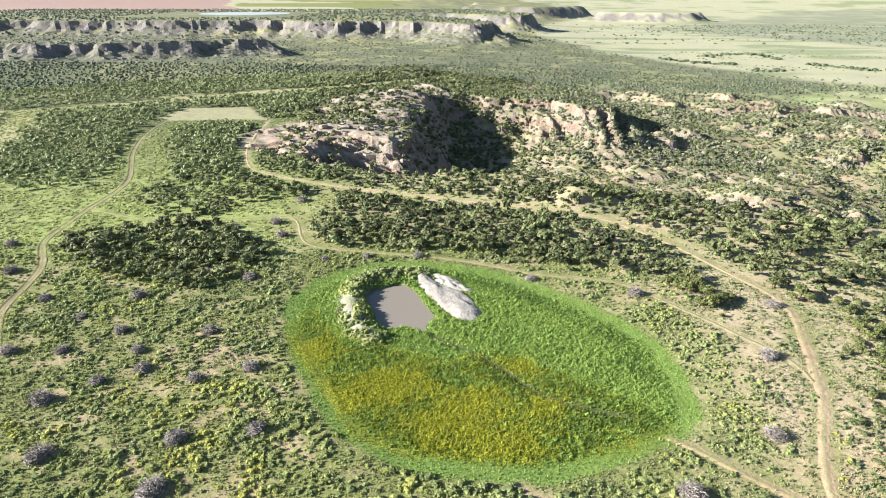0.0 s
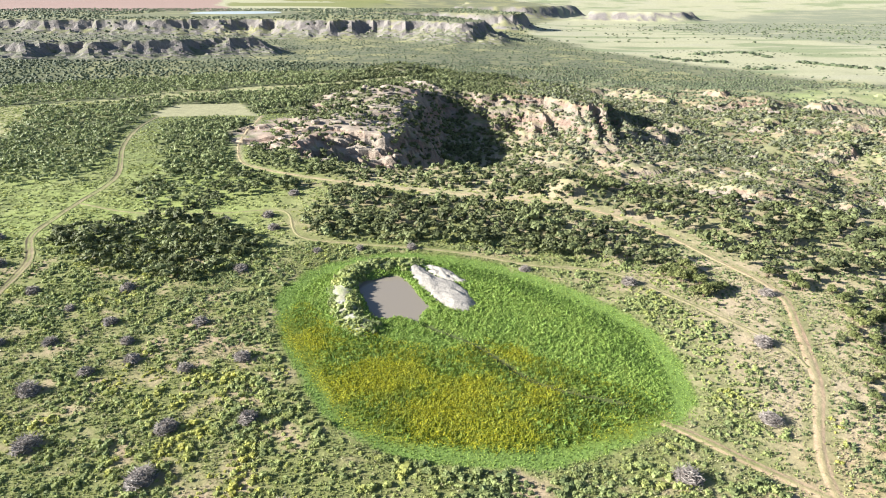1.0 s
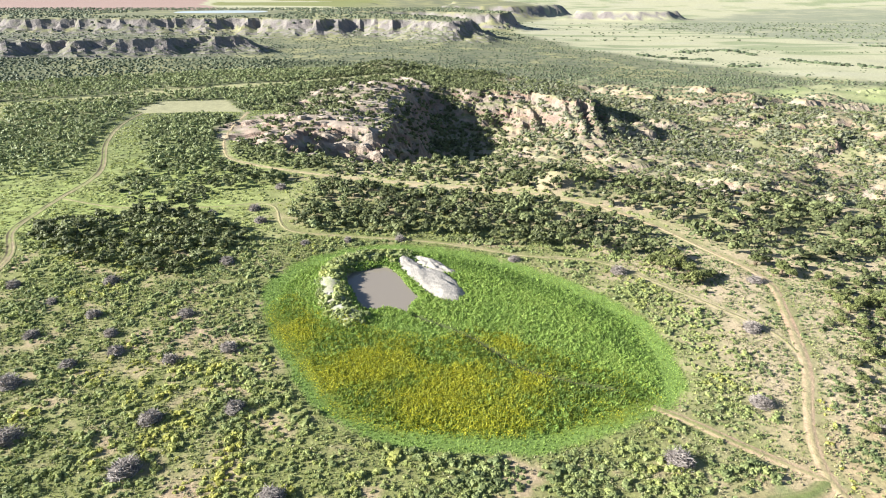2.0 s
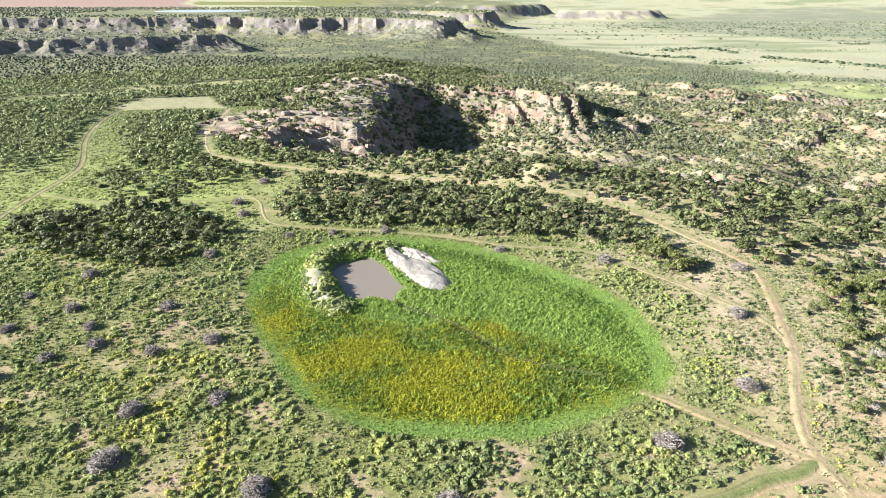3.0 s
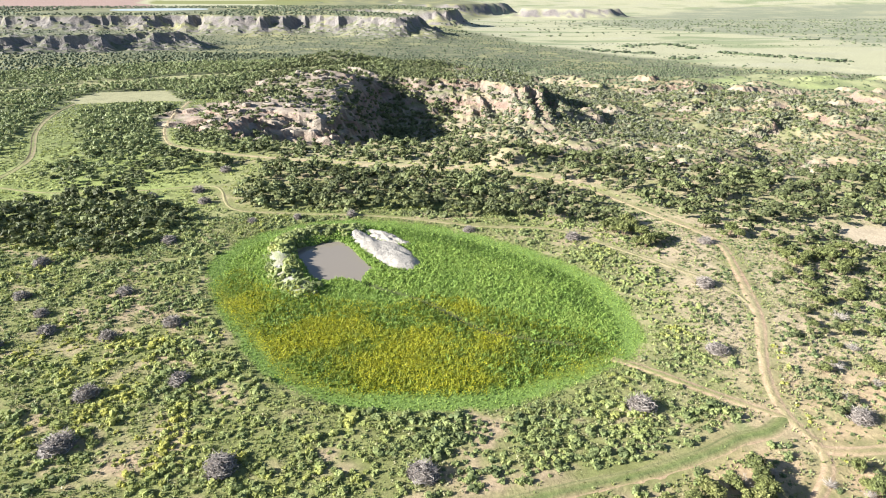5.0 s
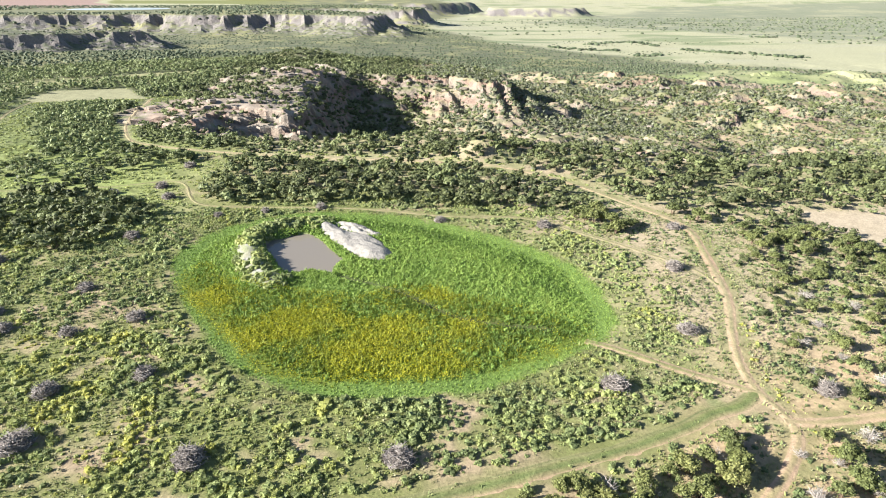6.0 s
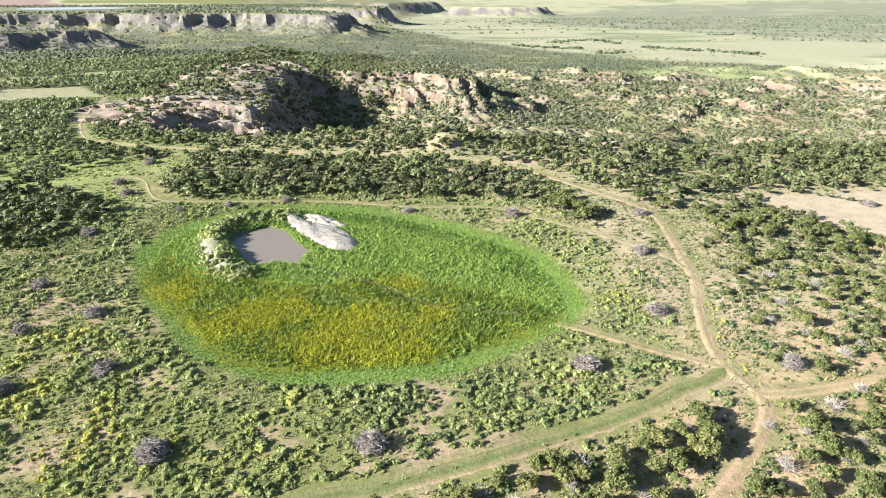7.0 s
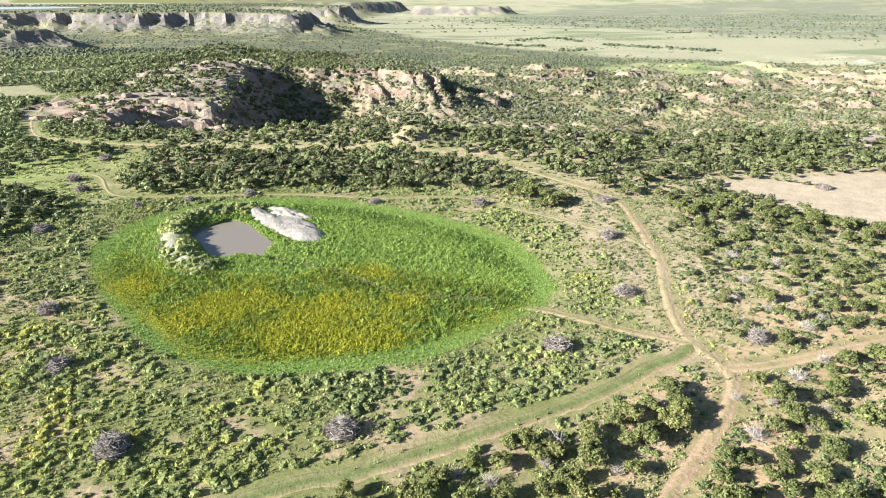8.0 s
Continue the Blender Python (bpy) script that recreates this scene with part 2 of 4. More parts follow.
def times(N, L, colour, factor):
    v = N.new("ShaderNodeVectorMath")
    v.operation = "SCALE"
    L.new(colour, v.inputs[0])
    L.new(factor, v.inputs["Scale"])
    return v.outputs[0]


def add_bump(N, L, B, fac, strength, distance):
    b = N.new("ShaderNodeBump")
    b.inputs["Strength"].default_value, b.inputs["Distance"].default_value = strength, distance
    L.new(fac, b.inputs["Height"])
    L.new(b.outputs[0], B.inputs["Normal"])


def land_material(name, grain=2.2, patch=0.35, rough=0.95):
    """Earth, grass and rock: the mixture comes from the mesh, grain and relief from here."""
    m, N, L, B = nodes_of(name)
    a = N.new("ShaderNodeAttribute")
    a.attribute_name = "tone"
    f = math_node(N, L, "MULTIPLY", spread(N, L, noise_node(N, L, grain, 6, 0.7), 0.70, 1.30), spread(N, L, noise_node(N, L, patch, 4), 0.82, 1.18))
    L.new(times(N, L, a.outputs["Color"], f), B.inputs["Base Color"])
    B.inputs["Roughness"].default_value = rough
    B.inputs["Specular IOR Level"].default_value = 0.15
    rocky = N.new("ShaderNodeAttribute")
    rocky.attribute_name = "rocky"
    fine, broad = N.new("ShaderNodeBump"), N.new("ShaderNodeBump")
    fine.inputs["Strength"].default_value, fine.inputs["Distance"].default_value = 0.5, 0.3
    broad.inputs["Distance"].default_value = 2.2
    L.new(noise_node(N, L, 1.6, 8, 0.7), fine.inputs["Height"])
    L.new(noise_node(N, L, 0.22, 8, 0.75), broad.inputs["Height"])
    L.new(rocky.outputs["Fac"], broad.inputs["Strength"])
    L.new(fine.outputs[0], broad.inputs["Normal"])
    L.new(broad.outputs[0], B.inputs["Normal"])
    return m


def leaf_material(name, stops, through_light=0.25, low=0.72, high=1.22):
    """Foliage: the tint of each plant runs along the stops, each leaf a little lighter or darker."""
    m, N, L, B = nodes_of(name)
    a = N.new("ShaderNodeAttribute")
    a.attribute_name = "tint"
    ramp = N.new("ShaderNodeValToRGB")
    ramp.color_ramp.elements[0].color, ramp.color_ramp.elements[1].color = (*stops[0], 1), (*stops[-1], 1)
    for k in range(1, len(stops) - 1):
        ramp.color_ramp.elements.new(k / (len(stops) - 1)).color = (*stops[k], 1)
    L.new(a.outputs["Fac"], ramp.inputs["Fac"])
    g = N.new("ShaderNodeNewGeometry")
    r = N.new("ShaderNodeMapRange")
    r.inputs["To Min"].default_value, r.inputs["To Max"].default_value = low, high
    L.new(g.outputs["Random Per Island"], r.inputs["Value"])
    f = math_node(N, L, "MULTIPLY", r.outputs["Result"], spread(N, L, noise_node(N, L, 5.0, 3), 0.8, 1.2))
    colour = times(N, L, ramp.outputs["Color"], f)
    L.new(colour, B.inputs["Base Color"])
    B.inputs["Roughness"].default_value = 0.62
    B.inputs["Specular IOR Level"].default_value = 0.25
    if through_light:
        t, mix = N.new("ShaderNodeBsdfTranslucent"), N.new("ShaderNodeMixShader")
        L.new(colour, t.inputs["Color"])
        mix.inputs[0].default_value = through_light
        L.new(B.outputs[0], mix.inputs[1])
        L.new(t.outputs[0], mix.inputs[2])
        L.new(mix.outputs[0], N["Material Output"].inputs["Surface"])
    return m


def plain_material(name, colour, rough=0.8, grain=6.0, low=0.75, high=1.25, bump=0.3, depth=0.05):
    m, N, L, B = nodes_of(name)
    c = N.new("ShaderNodeRGB")
    c.outputs[0].default_value = (*colour, 1)
    f = math_node(N, L, "MULTIPLY", spread(N, L, noise_node(N, L, grain, 6, 0.65), low, high), spread(N, L, noise_node(N, L, grain * 0.12, 3), 0.88, 1.12))
    L.new(times(N, L, c.outputs[0], f), B.inputs["Base Color"])
    B.inputs["Roughness"].default_value = rough
    if bump:
        add_bump(N, L, B, noise_node(N, L, grain * 1.7, 6), bump, depth)
    return m


M_LAND = land_material("earth and grass")
M_TRACK = land_material("worn dirt and bank shade", 4.0, 0.6)
M_JUNIPER = leaf_material("juniper foliage", [(0.08, 0.10, 0.04), (0.135, 0.155, 0.055), (0.19, 0.205, 0.07), (0.24, 0.24, 0.085)], 0.18, 0.5, 1.35)
M_WOODS = leaf_material("woodland foliage", [(0.092, 0.106, 0.045), (0.142, 0.158, 0.063), (0.198, 0.225, 0.094), (0.25, 0.285, 0.122)], 0.18, 0.55, 1.22)
# far foliage leans towards blue in its colours, standing in for distance haze
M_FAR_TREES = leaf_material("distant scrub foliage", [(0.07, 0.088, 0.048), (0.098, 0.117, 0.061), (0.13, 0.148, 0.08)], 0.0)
M_FORB = leaf_material("low shrub leaves", [(0.15, 0.185, 0.078), (0.235, 0.272, 0.105), (0.315, 0.345, 0.118), (0.41, 0.40, 0.095)], 0.28, 0.7, 1.3)
M_SEDGE = leaf_material("marsh leaves", [(0.10, 0.16, 0.03), (0.195, 0.295, 0.06), (0.27, 0.37, 0.08), (0.31, 0.39, 0.088)], 0.25)
M_BLOOM = leaf_material("flowering marsh leaves", [(0.10, 0.15, 0.02), (0.18, 0.225, 0.027), (0.25, 0.285, 0.03), (0.33, 0.34, 0.03)], 0.25)
M_PETAL = leaf_material("yellow petals", [(0.56, 0.48, 0.015), (0.68, 0.60, 0.02), (0.62, 0.60, 0.04)], 0.2)
M_SILVER = leaf_material("silvery leaves", [(0.135, 0.145, 0.085), (0.215, 0.22, 0.14)], 0.15)
M_STRAW = leaf_material("dry grass blades", [(0.20, 0.215, 0.095), (0.28, 0.275, 0.14), (0.345, 0.32, 0.18)], 0.2)
M_BARK = plain_material("shaggy bark", (0.16, 0.11, 0.075))
M_TWIG = leaf_material("dead grey wood", [(0.10, 0.083, 0.072), (0.26, 0.225, 0.20), (0.42, 0.375, 0.335)], 0.0)
M_SPOIL = plain_material("pale caliche", (0.33, 0.30, 0.262), 0.95, 1.5, 0.72, 1.15, 0.9, 0.25)
M_ROCK = plain_material("weathered sandstone", (0.30, 0.25, 0.20), 0.9, 2.0, 0.7, 1.2, 0.9, 0.2)
m, N, L, B = nodes_of("muddy water")
B.inputs["Base Color"].default_value = (0.22, 0.19, 0.155, 1)
B.inputs["Roughness"].default_value = 0.12
B.inputs["IOR"].default_value = 1.33
add_bump(N, L, B, noise_node(N, L, 2.5, 3), 0.03, 0.05)
M_WATER = m
# the pale base colour stands in for the sky's reflection on the lake
M_LAKE = plain_material("lake with painted sky reflection", (0.42, 0.46, 0.45), 0.35, 0.02, 0.95, 1.05, 0)


# ---------------------------------------------------------------- meshes
def tri_mesh(name, verts, tris, material, tint=None, tone=None, rocky=None, smooth=False):
    me = bpy.data.meshes.new(name)
    verts, tris = np.ascontiguousarray(verts, np.float32), np.ascontiguousarray(tris, np.int32)
    n, k = len(tris), tris.shape[1]
    me.vertices.add(len(verts))
    me.vertices.foreach_set("co", verts.ravel())
    me.loops.add(n * k)
    me.loops.foreach_set("vertex_index", tris.ravel())
    me.polygons.add(n)
    me.polygons.foreach_set("loop_start", np.arange(0, n * k, k, dtype=np.int32))
    me.polygons.foreach_set("use_smooth", np.full(n, smooth))
    if tint is not None:
        me.attributes.new("tint", "FLOAT", "POINT").data.foreach_set("value", np.ascontiguousarray(tint, np.float32))
    if rocky is not None:
        me.attributes.new("rocky", "FLOAT", "POINT").data.foreach_set("value", np.ascontiguousarray(rocky, np.float32))
    if tone is not None:
        rgba = np.ones((len(verts), 4), np.float32)
        rgba[:, :3] = tone
        me.attributes.new("tone", "FLOAT_COLOR", "POINT").data.foreach_set("color", rgba.ravel())
    me.materials.append(material)
    me.update(calc_edges=True)
    return me


RNG = np.random.default_rng(7)


def ico(level):
    bm = bmesh.new()
    bmesh.ops.create_icosphere(bm, subdivisions=level, radius=1.0)
    v = np.array([p.co[:] for p in bm.verts])
    f = np.array([[p.index for p in q.verts] for q in bm.faces])
    bm.free()
    return v, f


ICO2 = ico(2)
DOME = (np.array([(math.cos(k * 1.5708), math.sin(k * 1.5708), 0.0) for k in range(4)] + [(0.68 * math.cos(k * 1.5708 + 0.7), 0.68 * math.sin(k * 1.5708 + 0.7), 0.8) for k in range(4)]),
        np.array([(k, (k + 1) % 4, 4 + k) for k in range(4)] + [((k + 1) % 4, 4 + (k + 1) % 4, 4 + k) for k in range(4)] + [(4, 5, 6), (4, 6, 7)]))


def join(pieces):
    vs, fs, base = [], [], 0
    for v, f in pieces:
        vs.append(v)
        fs.append(f + base)
        base += len(v)
    return np.concatenate(vs), np.concatenate(fs)


def blob(shape, centre, size, rough, rng):
    v, f = shape
    v = v * (1 + rough * rng.uniform(-1, 1, (len(v), 1)))
    return v * np.asarray(size) + np.asarray(centre), f


def leaves(centre, size, count, leaf, rng, upward=0.25, lift=0.15, slim=0.5):
    """Small three-cornered sprays standing out of a rounded clump."""
    d = rng.normal(size=(count, 3))
    d[:, 2] = np.abs(d[:, 2]) * 0.9 - upward
    d /= np.linalg.norm(d, axis=1, keepdims=True)
    p = np.asarray(centre) + d * np.asarray(size) * rng.uniform(0.82, 1.12, (count, 1))
    side = np.cross(d, rng.normal(size=(count, 3)))
    side /= np.linalg.norm(side, axis=1, keepdims=True)
    out = 0.8 * np.cross(d, side) + 0.55 * d + 0.35 * rng.normal(size=(count, 3)) + np.array([0, 0, lift])
    out /= np.linalg.norm(out, axis=1, keepdims=True)
    s = leaf * rng.uniform(0.6, 1.3, (count, 1))
    v = np.stack([p - side * s * slim, p + side * s * slim, p + out * s], 1).reshape(-1, 3)
    return v, np.arange(count * 3).reshape(-1, 3)


def sprays(centre, size, count, leaf, rng, tilt=0.6, low=0.05):
    """Small leaf sprays lying over a rounded clump, each a little turned out of its surface."""
    d = rng.normal(size=(count, 3))
    d[:, 2] = np.abs(d[:, 2]) * 0.9 - low
    d /= np.linalg.norm(d, axis=1, keepdims=True)
    p = np.asarray(centre) + d * np.asarray(size) * rng.uniform(0.86, 1.14, (count, 1))
    n = d + tilt * rng.normal(size=(count, 3))
    n /= np.linalg.norm(n, axis=1, keepdims=True)
    side = np.cross(n, rng.normal(size=(count, 3)))
    side /= np.linalg.norm(side, axis=1, keepdims=True)
    out = np.cross(n, side)
    s = leaf * rng.uniform(0.6, 1.35, (count, 1))
    v = np.stack([p - (0.5 * side + 0.45 * out) * s, p + (0.5 * side - 0.4 * out) * s, p + (0.1 * side + 0.65 * out) * s], 1).reshape(-1, 3)
    return v, np.arange(count * 3).reshape(-1, 3)


def crown(radius, tall, lobes, per_lobe, leaf, shape, rng, fat=1.0, lift=0.15, upright=1.0):
    pieces = []
    for k in range(lobes):
        a, q = rng.uniform(0, 2 * math.pi), math.sqrt(rng.uniform(0, 1)) * 0.68
        c = np.array([math.cos(a) * q * radius, math.sin(a) * q * radius, tall * (0.30 + 0.42 * rng.uniform(0.3, 1) * (1 - 0.6 * q * q))])
        s = fat * radius * rng.uniform(0.28, 0.46) * np.array([1, 1, upright * rng.uniform(0.75, 1.05)])
        c[2] = max(c[2], s[2] * 0.7)
        pieces.append(blob(shape, c, s * 0.78, 0.2, rng))
        if per_lobe:
            pieces.append(sprays(c, s, per_lobe - per_lobe // 3, leaf * 1.05, rng, 0.7, 0.2))
            pieces.append(leaves(c, s, per_lobe // 3, leaf, rng, 0.25, lift))
    return join(pieces)


def tile(templates, x, y, z, scale, tint, rng):
    """Copies of the templates at those places, as one set of vertices and faces."""
    vs, fs, ts, base = [], [], [], 0
    pick = rng.integers(0, len(templates), len(x))
    for k, (v, f) in enumerate(templates):
        i = np.nonzero(pick == k)[0]
        if not len(i):
            continue
        a = rng.uniform(0, 2 * math.pi, len(i))[:, None]
        s = scale[i][:, None]
        tall = s * rng.uniform(0.8, 1.2, (len(i), 1))
        vx = (v[:, 0] * np.cos(a) - v[:, 1] * np.sin(a)) * s + x[i][:, None]
        vy = (v[:, 0] * np.sin(a) + v[:, 1] * np.cos(a)) * s + y[i][:, None]
        vz = v[:, 2] * tall + z[i][:, None]
        vs.append(np.stack([vx, vy, vz], -1).reshape(-1, 3))
        fs.append((f[None] + (np.arange(len(i)) * len(v))[:, None, None] + base).reshape(-1, 3))
        ts.append(np.repeat(tint[i], len(v)))
        base += len(i) * len(v)
    return np.concatenate(vs), np.concatenate(fs), np.concatenate(ts)


def stuff(name, templates, x, y, scale, tint, material, label, category, sink=0.05):
    z = height(x, y) - sink
    v, f, t = tile(templates, x, y, z, scale, tint, RNG)
    return tagged(new(name, tri_mesh(name, v, f, material, tint=t)), label, category, kind="stuff")


def golden(x, y):
    """Where the basin's flowers stand thick, 0 to 1."""
    g = sum(np.exp(-((x - a) ** 2 + (y - b) ** 2) / (r * r)) for a, b, r in GOLD)
    return step(0.45, 1.3, 0.7 * np.minimum(g, 1.0) + 1.5 * (0.5 * fbm(x, y, 5, 3, 113) + 0.5 * fbm(x, y, 1.8, 3, 114)) - 0.28)


def part(name, mesh, parent, label=""):
    ob = new(name, mesh)
    ob.parent = parent
    return tagged(ob, label) if label else ob


def scatter(x0, x1, y0, y1, cell, rng):
    nx, ny = int((x1 - x0) / cell), int((y1 - y0) / cell)
    gx, gy = np.meshgrid(np.arange(nx), np.arange(ny))
    x = x0 + (gx.ravel() + rng.uniform(0, 1, nx * ny)) * cell
    y = y0 + (gy.ravel() + rng.uniform(0, 1, nx * ny)) * cell
    az = np.degrees(np.arctan2(x, y))
    keep = (az > -46.5) & (az < 61.5)
    return x[keep], y[keep]


# ---------------------------------------------------------------- what grows where
def wooded(x, y):
    """Share of the ground that trees take, 0 to 1."""
    r = np.hypot(x, y)
    patch = fbm(x, y, 14, 3, 21)
    d = np.zeros(np.shape(x))
    for w, share in zip(WOODS, (0.95, 0.95, 0.92, 0.92)):
        d = np.maximum(d, share * step(-2.5, 1.5, depth_in(x, y, w) + 6 * (patch - 0.5)))
    north = step(-2, 2, y - np.interp(x, [-85, -35, 17, 53, 66, 90, 110, 200], [205, 186, 168, 141, 112, 84, 74, 62]))
    east = step(4, 9, x - np.interp(y, [20, 46, 54, 70, 82, 93, 106, 122, 140], [24, 46, 46, 53, 59, 63, 67, 61, 52]))
    d = np.maximum(d, north * (x > -72) * (0.62 + 0.34 * step(0.38, 0.6, patch)))
    d = np.maximum(d, east * (y < 60) * (0.34 + 0.4 * step(0.38, 0.58, patch)))
    d = np.maximum(d, east * (y >= 60) * np.where(x + y > 172, 0.74 + 0.25 * step(0.36, 0.58, patch), 0.3 + 0.5 * step(0.42, 0.66, patch)))
    line_s = np.interp(x, TRACKS["south"][::-1, 0], TRACKS["south"][::-1, 1])
    d = np.maximum(d, (y < line_s - 2.0) * (x > 1) * (x < 48) * 0.98)
    forest = step(300, 330, y - 0.1 * x) * (x < 0.12 * y) + (x < -150) * step(180, 200, y)
    d = np.maximum(d, np.clip(forest, 0, 1) * (0.62 + 0.36 * step(0.36, 0.52, fbm(x, y, 40, 3, 23))))
    z = height(x, y)
    slope = (np.abs(height(x + 2, y) - z) + np.abs(height(x, y + 2) - z)) / 2.0
    d = d * (1 - 0.4 * step(0.5, 1.2, slope))
    d = d * (1 - 0.6 * rock_flank(x, y))
    low = (z < -3) * (y > 150)
    d = np.where(low, np.minimum(d, 0.5 + 0.4 * step(0.4, 0.6, fbm(x, y, 30, 3, 25))) * (1 - 0.5 * step(0.55, 0.9, slope)), d)
    d = d * (1 - step(-25, 15, depth_in(x, y, PLAIN) + 60 * (fbm(x, y, 70, 3, 26) - 0.5)))
    d = d * (1 - 0.85 * step(-10, 10, depth_in(x, y, MEADOW))) * (1 - step(-1.5, 0.5, depth_in(x, y, FIELD))) * (1 - step(-3, 1, depth_in(x, y, BARE) + 5 * (patch - 0.5)))
    d = d * step(4.5, 5.5, np.hypot(x - 43.2, y - 49.0)) * step(3, 7, line_distance(x, y, RAVINE)) * step(1.6, 3.2, track_distance(x, y)) * np.where(y > 118, step(3.0, 4.6, line_distance(x, y, TRACKS["rim"] - np.array([0.0, 1.6]))), 1) * step(5.5, 9.0, far_road_distance(x, y)) * np.where(y > 118, step(3.5, 7.0, line_distance(x, y, TRACKS["west"])), 1)
    return d * step(2, 8, -depth_in(x, y, MARSH))


SOIL, PINK, PALE = np.array([0.375, 0.285, 0.185]), np.array([0.29, 0.20, 0.155]), np.array([0.305, 0.25, 0.198])
GRASS, LUSH, DRY = np.array([0.195, 0.203, 0.076]), np.array([0.25, 0.295, 0.09]), np.array([0.31, 0.295, 0.15])
WET, FLOOR, STRAW = np.array([0.165, 0.25, 0.058]), np.array([0.095, 0.108, 0.056]), np.array([0.365, 0.35, 0.225])


def mix(a, b, f):
    f = np.asarray(f)[..., None]
    return a * (1 - f) + b * f


def ground_tone(x, y, z, slope):
    r = np.hypot(x, y)
    fine, mid, wide = fbm(x, y, 2.4, 3, 51), fbm(x, y, 9, 4, 52), fbm(x, y, 45, 3, 53)
    tone = mix(SOIL, GRASS, step(0.30, 0.55, 0.55 * mid + 0.45 * fine + 0.05))
    tone = mix(tone, DRY, 0.5 * step(0.45, 0.7, wide))
    west = step(-30, -60, x) * step(118, 135, y) * (1 - step(300, 330, y))
    tone = mix(tone, mix(mix(LUSH * 1.05, LUSH * 0.62, step(0.45, 0.65, fbm(x, y * 1.8, 3.2, 3, 60))), DRY, 0.3 * step(0.45, 0.75, mid)), 0.9 * west)
    easty = step(5, 14, x - np.interp(y, [20, 60, 90, 130, 170], [0, 34, 40, 20, -40])) * (y < 330) * (depth_in(x, y, MARSH) < -1)
    tone = mix(tone, mix(mix(np.array([0.47, 0.335, 0.21]), np.array([0.44, 0.35, 0.235]), step(52, 72, y)), mix(DRY, GRASS, 0.35), (0.6 + 0.3 * step(112, 140, y)) * step(0.46 - 0.14 * step(112, 140, y), 0.66, 0.5 * mid + 0.5 * fine)), 0.85 * easty)
    far = step(180, 320, y - 0.3 * x)
    tone = mix(tone, mix(FLOOR, DRY, 0.55 * step(0.52, 0.7, wide)), 0.85 * far)
    badlands = step(15, 50, x) * step(150, 178, y) * (1 - step(450, 620, y))
    tone = mix(tone, mix(SOIL * 0.92, mix(DRY, FLOOR, 0.4), step(0.38, 0.62, 0.5 * mid + 0.5 * fbm(x, y, 5, 3, 62))), 0.8 * badlands)
    valley = step(460, 620, y)
    tone = mix(tone, mix(np.array([0.185, 0.185, 0.115]), DRY * 0.85, step(0.4, 0.7, wide)), 0.7 * valley)
    tone = mix(tone, np.array([0.105, 0.118, 0.075]), 0.75 * valley * step(0.44, 0.58, fbm(x, y, 13, 3, 66)) * (1 - step(900, 1300, r)))
    # pale pit rock, lightened further in colour in place of skylight
    pit = np.exp(-(((x - 8) / 46) ** 2 + ((y - 285) / 62) ** 2) ** 2) * step(-3, -8, z)
    tone = mix(tone, mix(PALE * 1.1, DRY, step(0.45, 0.6, fine)), 0.75 * pit)
    # rock where the land is steep, in bands
    band = vnoise(z * 0.45 + 2.0 * mid, 0.02 * x, 61)
    # from 520 m outwards the rock colour is greyed to imitate blue haze
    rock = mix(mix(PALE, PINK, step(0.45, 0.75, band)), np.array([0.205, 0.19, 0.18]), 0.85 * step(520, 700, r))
    bare = step(0.42, 0.85, slope * (1 + 0.5 * step(600, 1000, r)) + 0.35 * (fbm(x, y, 6, 3, 54) - 0.5)) * (y > 120)
    slabs = rock_flank(x, y) * step(0.36, 0.5, fbm(x * 0.6, y, 13, 4, 55) + 0.12 * step(0.2, 0.6, slope))
    tone = mix(tone, mix(np.array([0.40, 0.34, 0.28]), np.array([0.36, 0.275, 0.22]), step(0.4, 0.7, mid)), 0.9 * slabs)
    knobs = step(55, 75, x) * step(150, 175, y) * (1 - step(480, 620, y)) * 0.4 * step(0.54, 0.68, fbm(x, y, 24, 4, 56))
    crack = 0.72 + 0.5 * fbm(x, y + z, 3.2, 3, 63)
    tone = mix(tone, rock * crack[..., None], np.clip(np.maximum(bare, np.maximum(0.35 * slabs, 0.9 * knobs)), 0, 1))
    # plain, fields beyond, cleared patches
    plain = step(-25, 25, depth_in(x, y, PLAIN) + 60 * (fbm(x, y, 80, 4, 57) - 0.5)) * (1 - np.clip(bare, 0, 1))
    meadow = mix(mix(STRAW, np.array([0.36, 0.345, 0.235]), step(0.5, 0.66, fbm(x, y * 4, 150, 4, 68))), np.array([0.19, 0.225, 0.115]), 0.75 * step(0.52, 0.64, fbm(x, y * 3, 200, 5, 58)))
    tone = mix(tone, meadow, plain)
    scrub = step(-30, 40, depth_in(x, y, SCRUB) + 160 * (fbm(x, y, 160, 4, 64) - 0.5))
    tone = mix(tone, mix(np.array([0.21, 0.22, 0.15]), STRAW * 0.9, 0.7 * step(0.52, 0.66, fbm(x, y * 2, 120, 4, 65))), 0.85 * scrub)
    tone = mix(tone, mix(np.array([0.235, 0.27, 0.115]), np.array([0.30, 0.30, 0.16]), step(0.4, 0.65, fbm(x, y, 40, 3, 67))), 0.85 * step(-12, 12, depth_in(x, y, MEADOW) + 30 * (fbm(x, y, 35, 3, 70) - 0.5)))
    beyond = step(1700, 1850, y) * step(-150, -350, x)
    strips = vnoise(x / 900.0 + 3.1, y / 420.0, 59) * 0.5 + 0.5 * step(-0.36, -0.32, x / y)
    field_tone = np.where((strips < 0.55)[..., None], np.array([0.31, 0.215, 0.18]), np.where((strips < 0.8)[..., None], STRAW, GRASS))
    tone = mix(tone, field_tone, beyond)
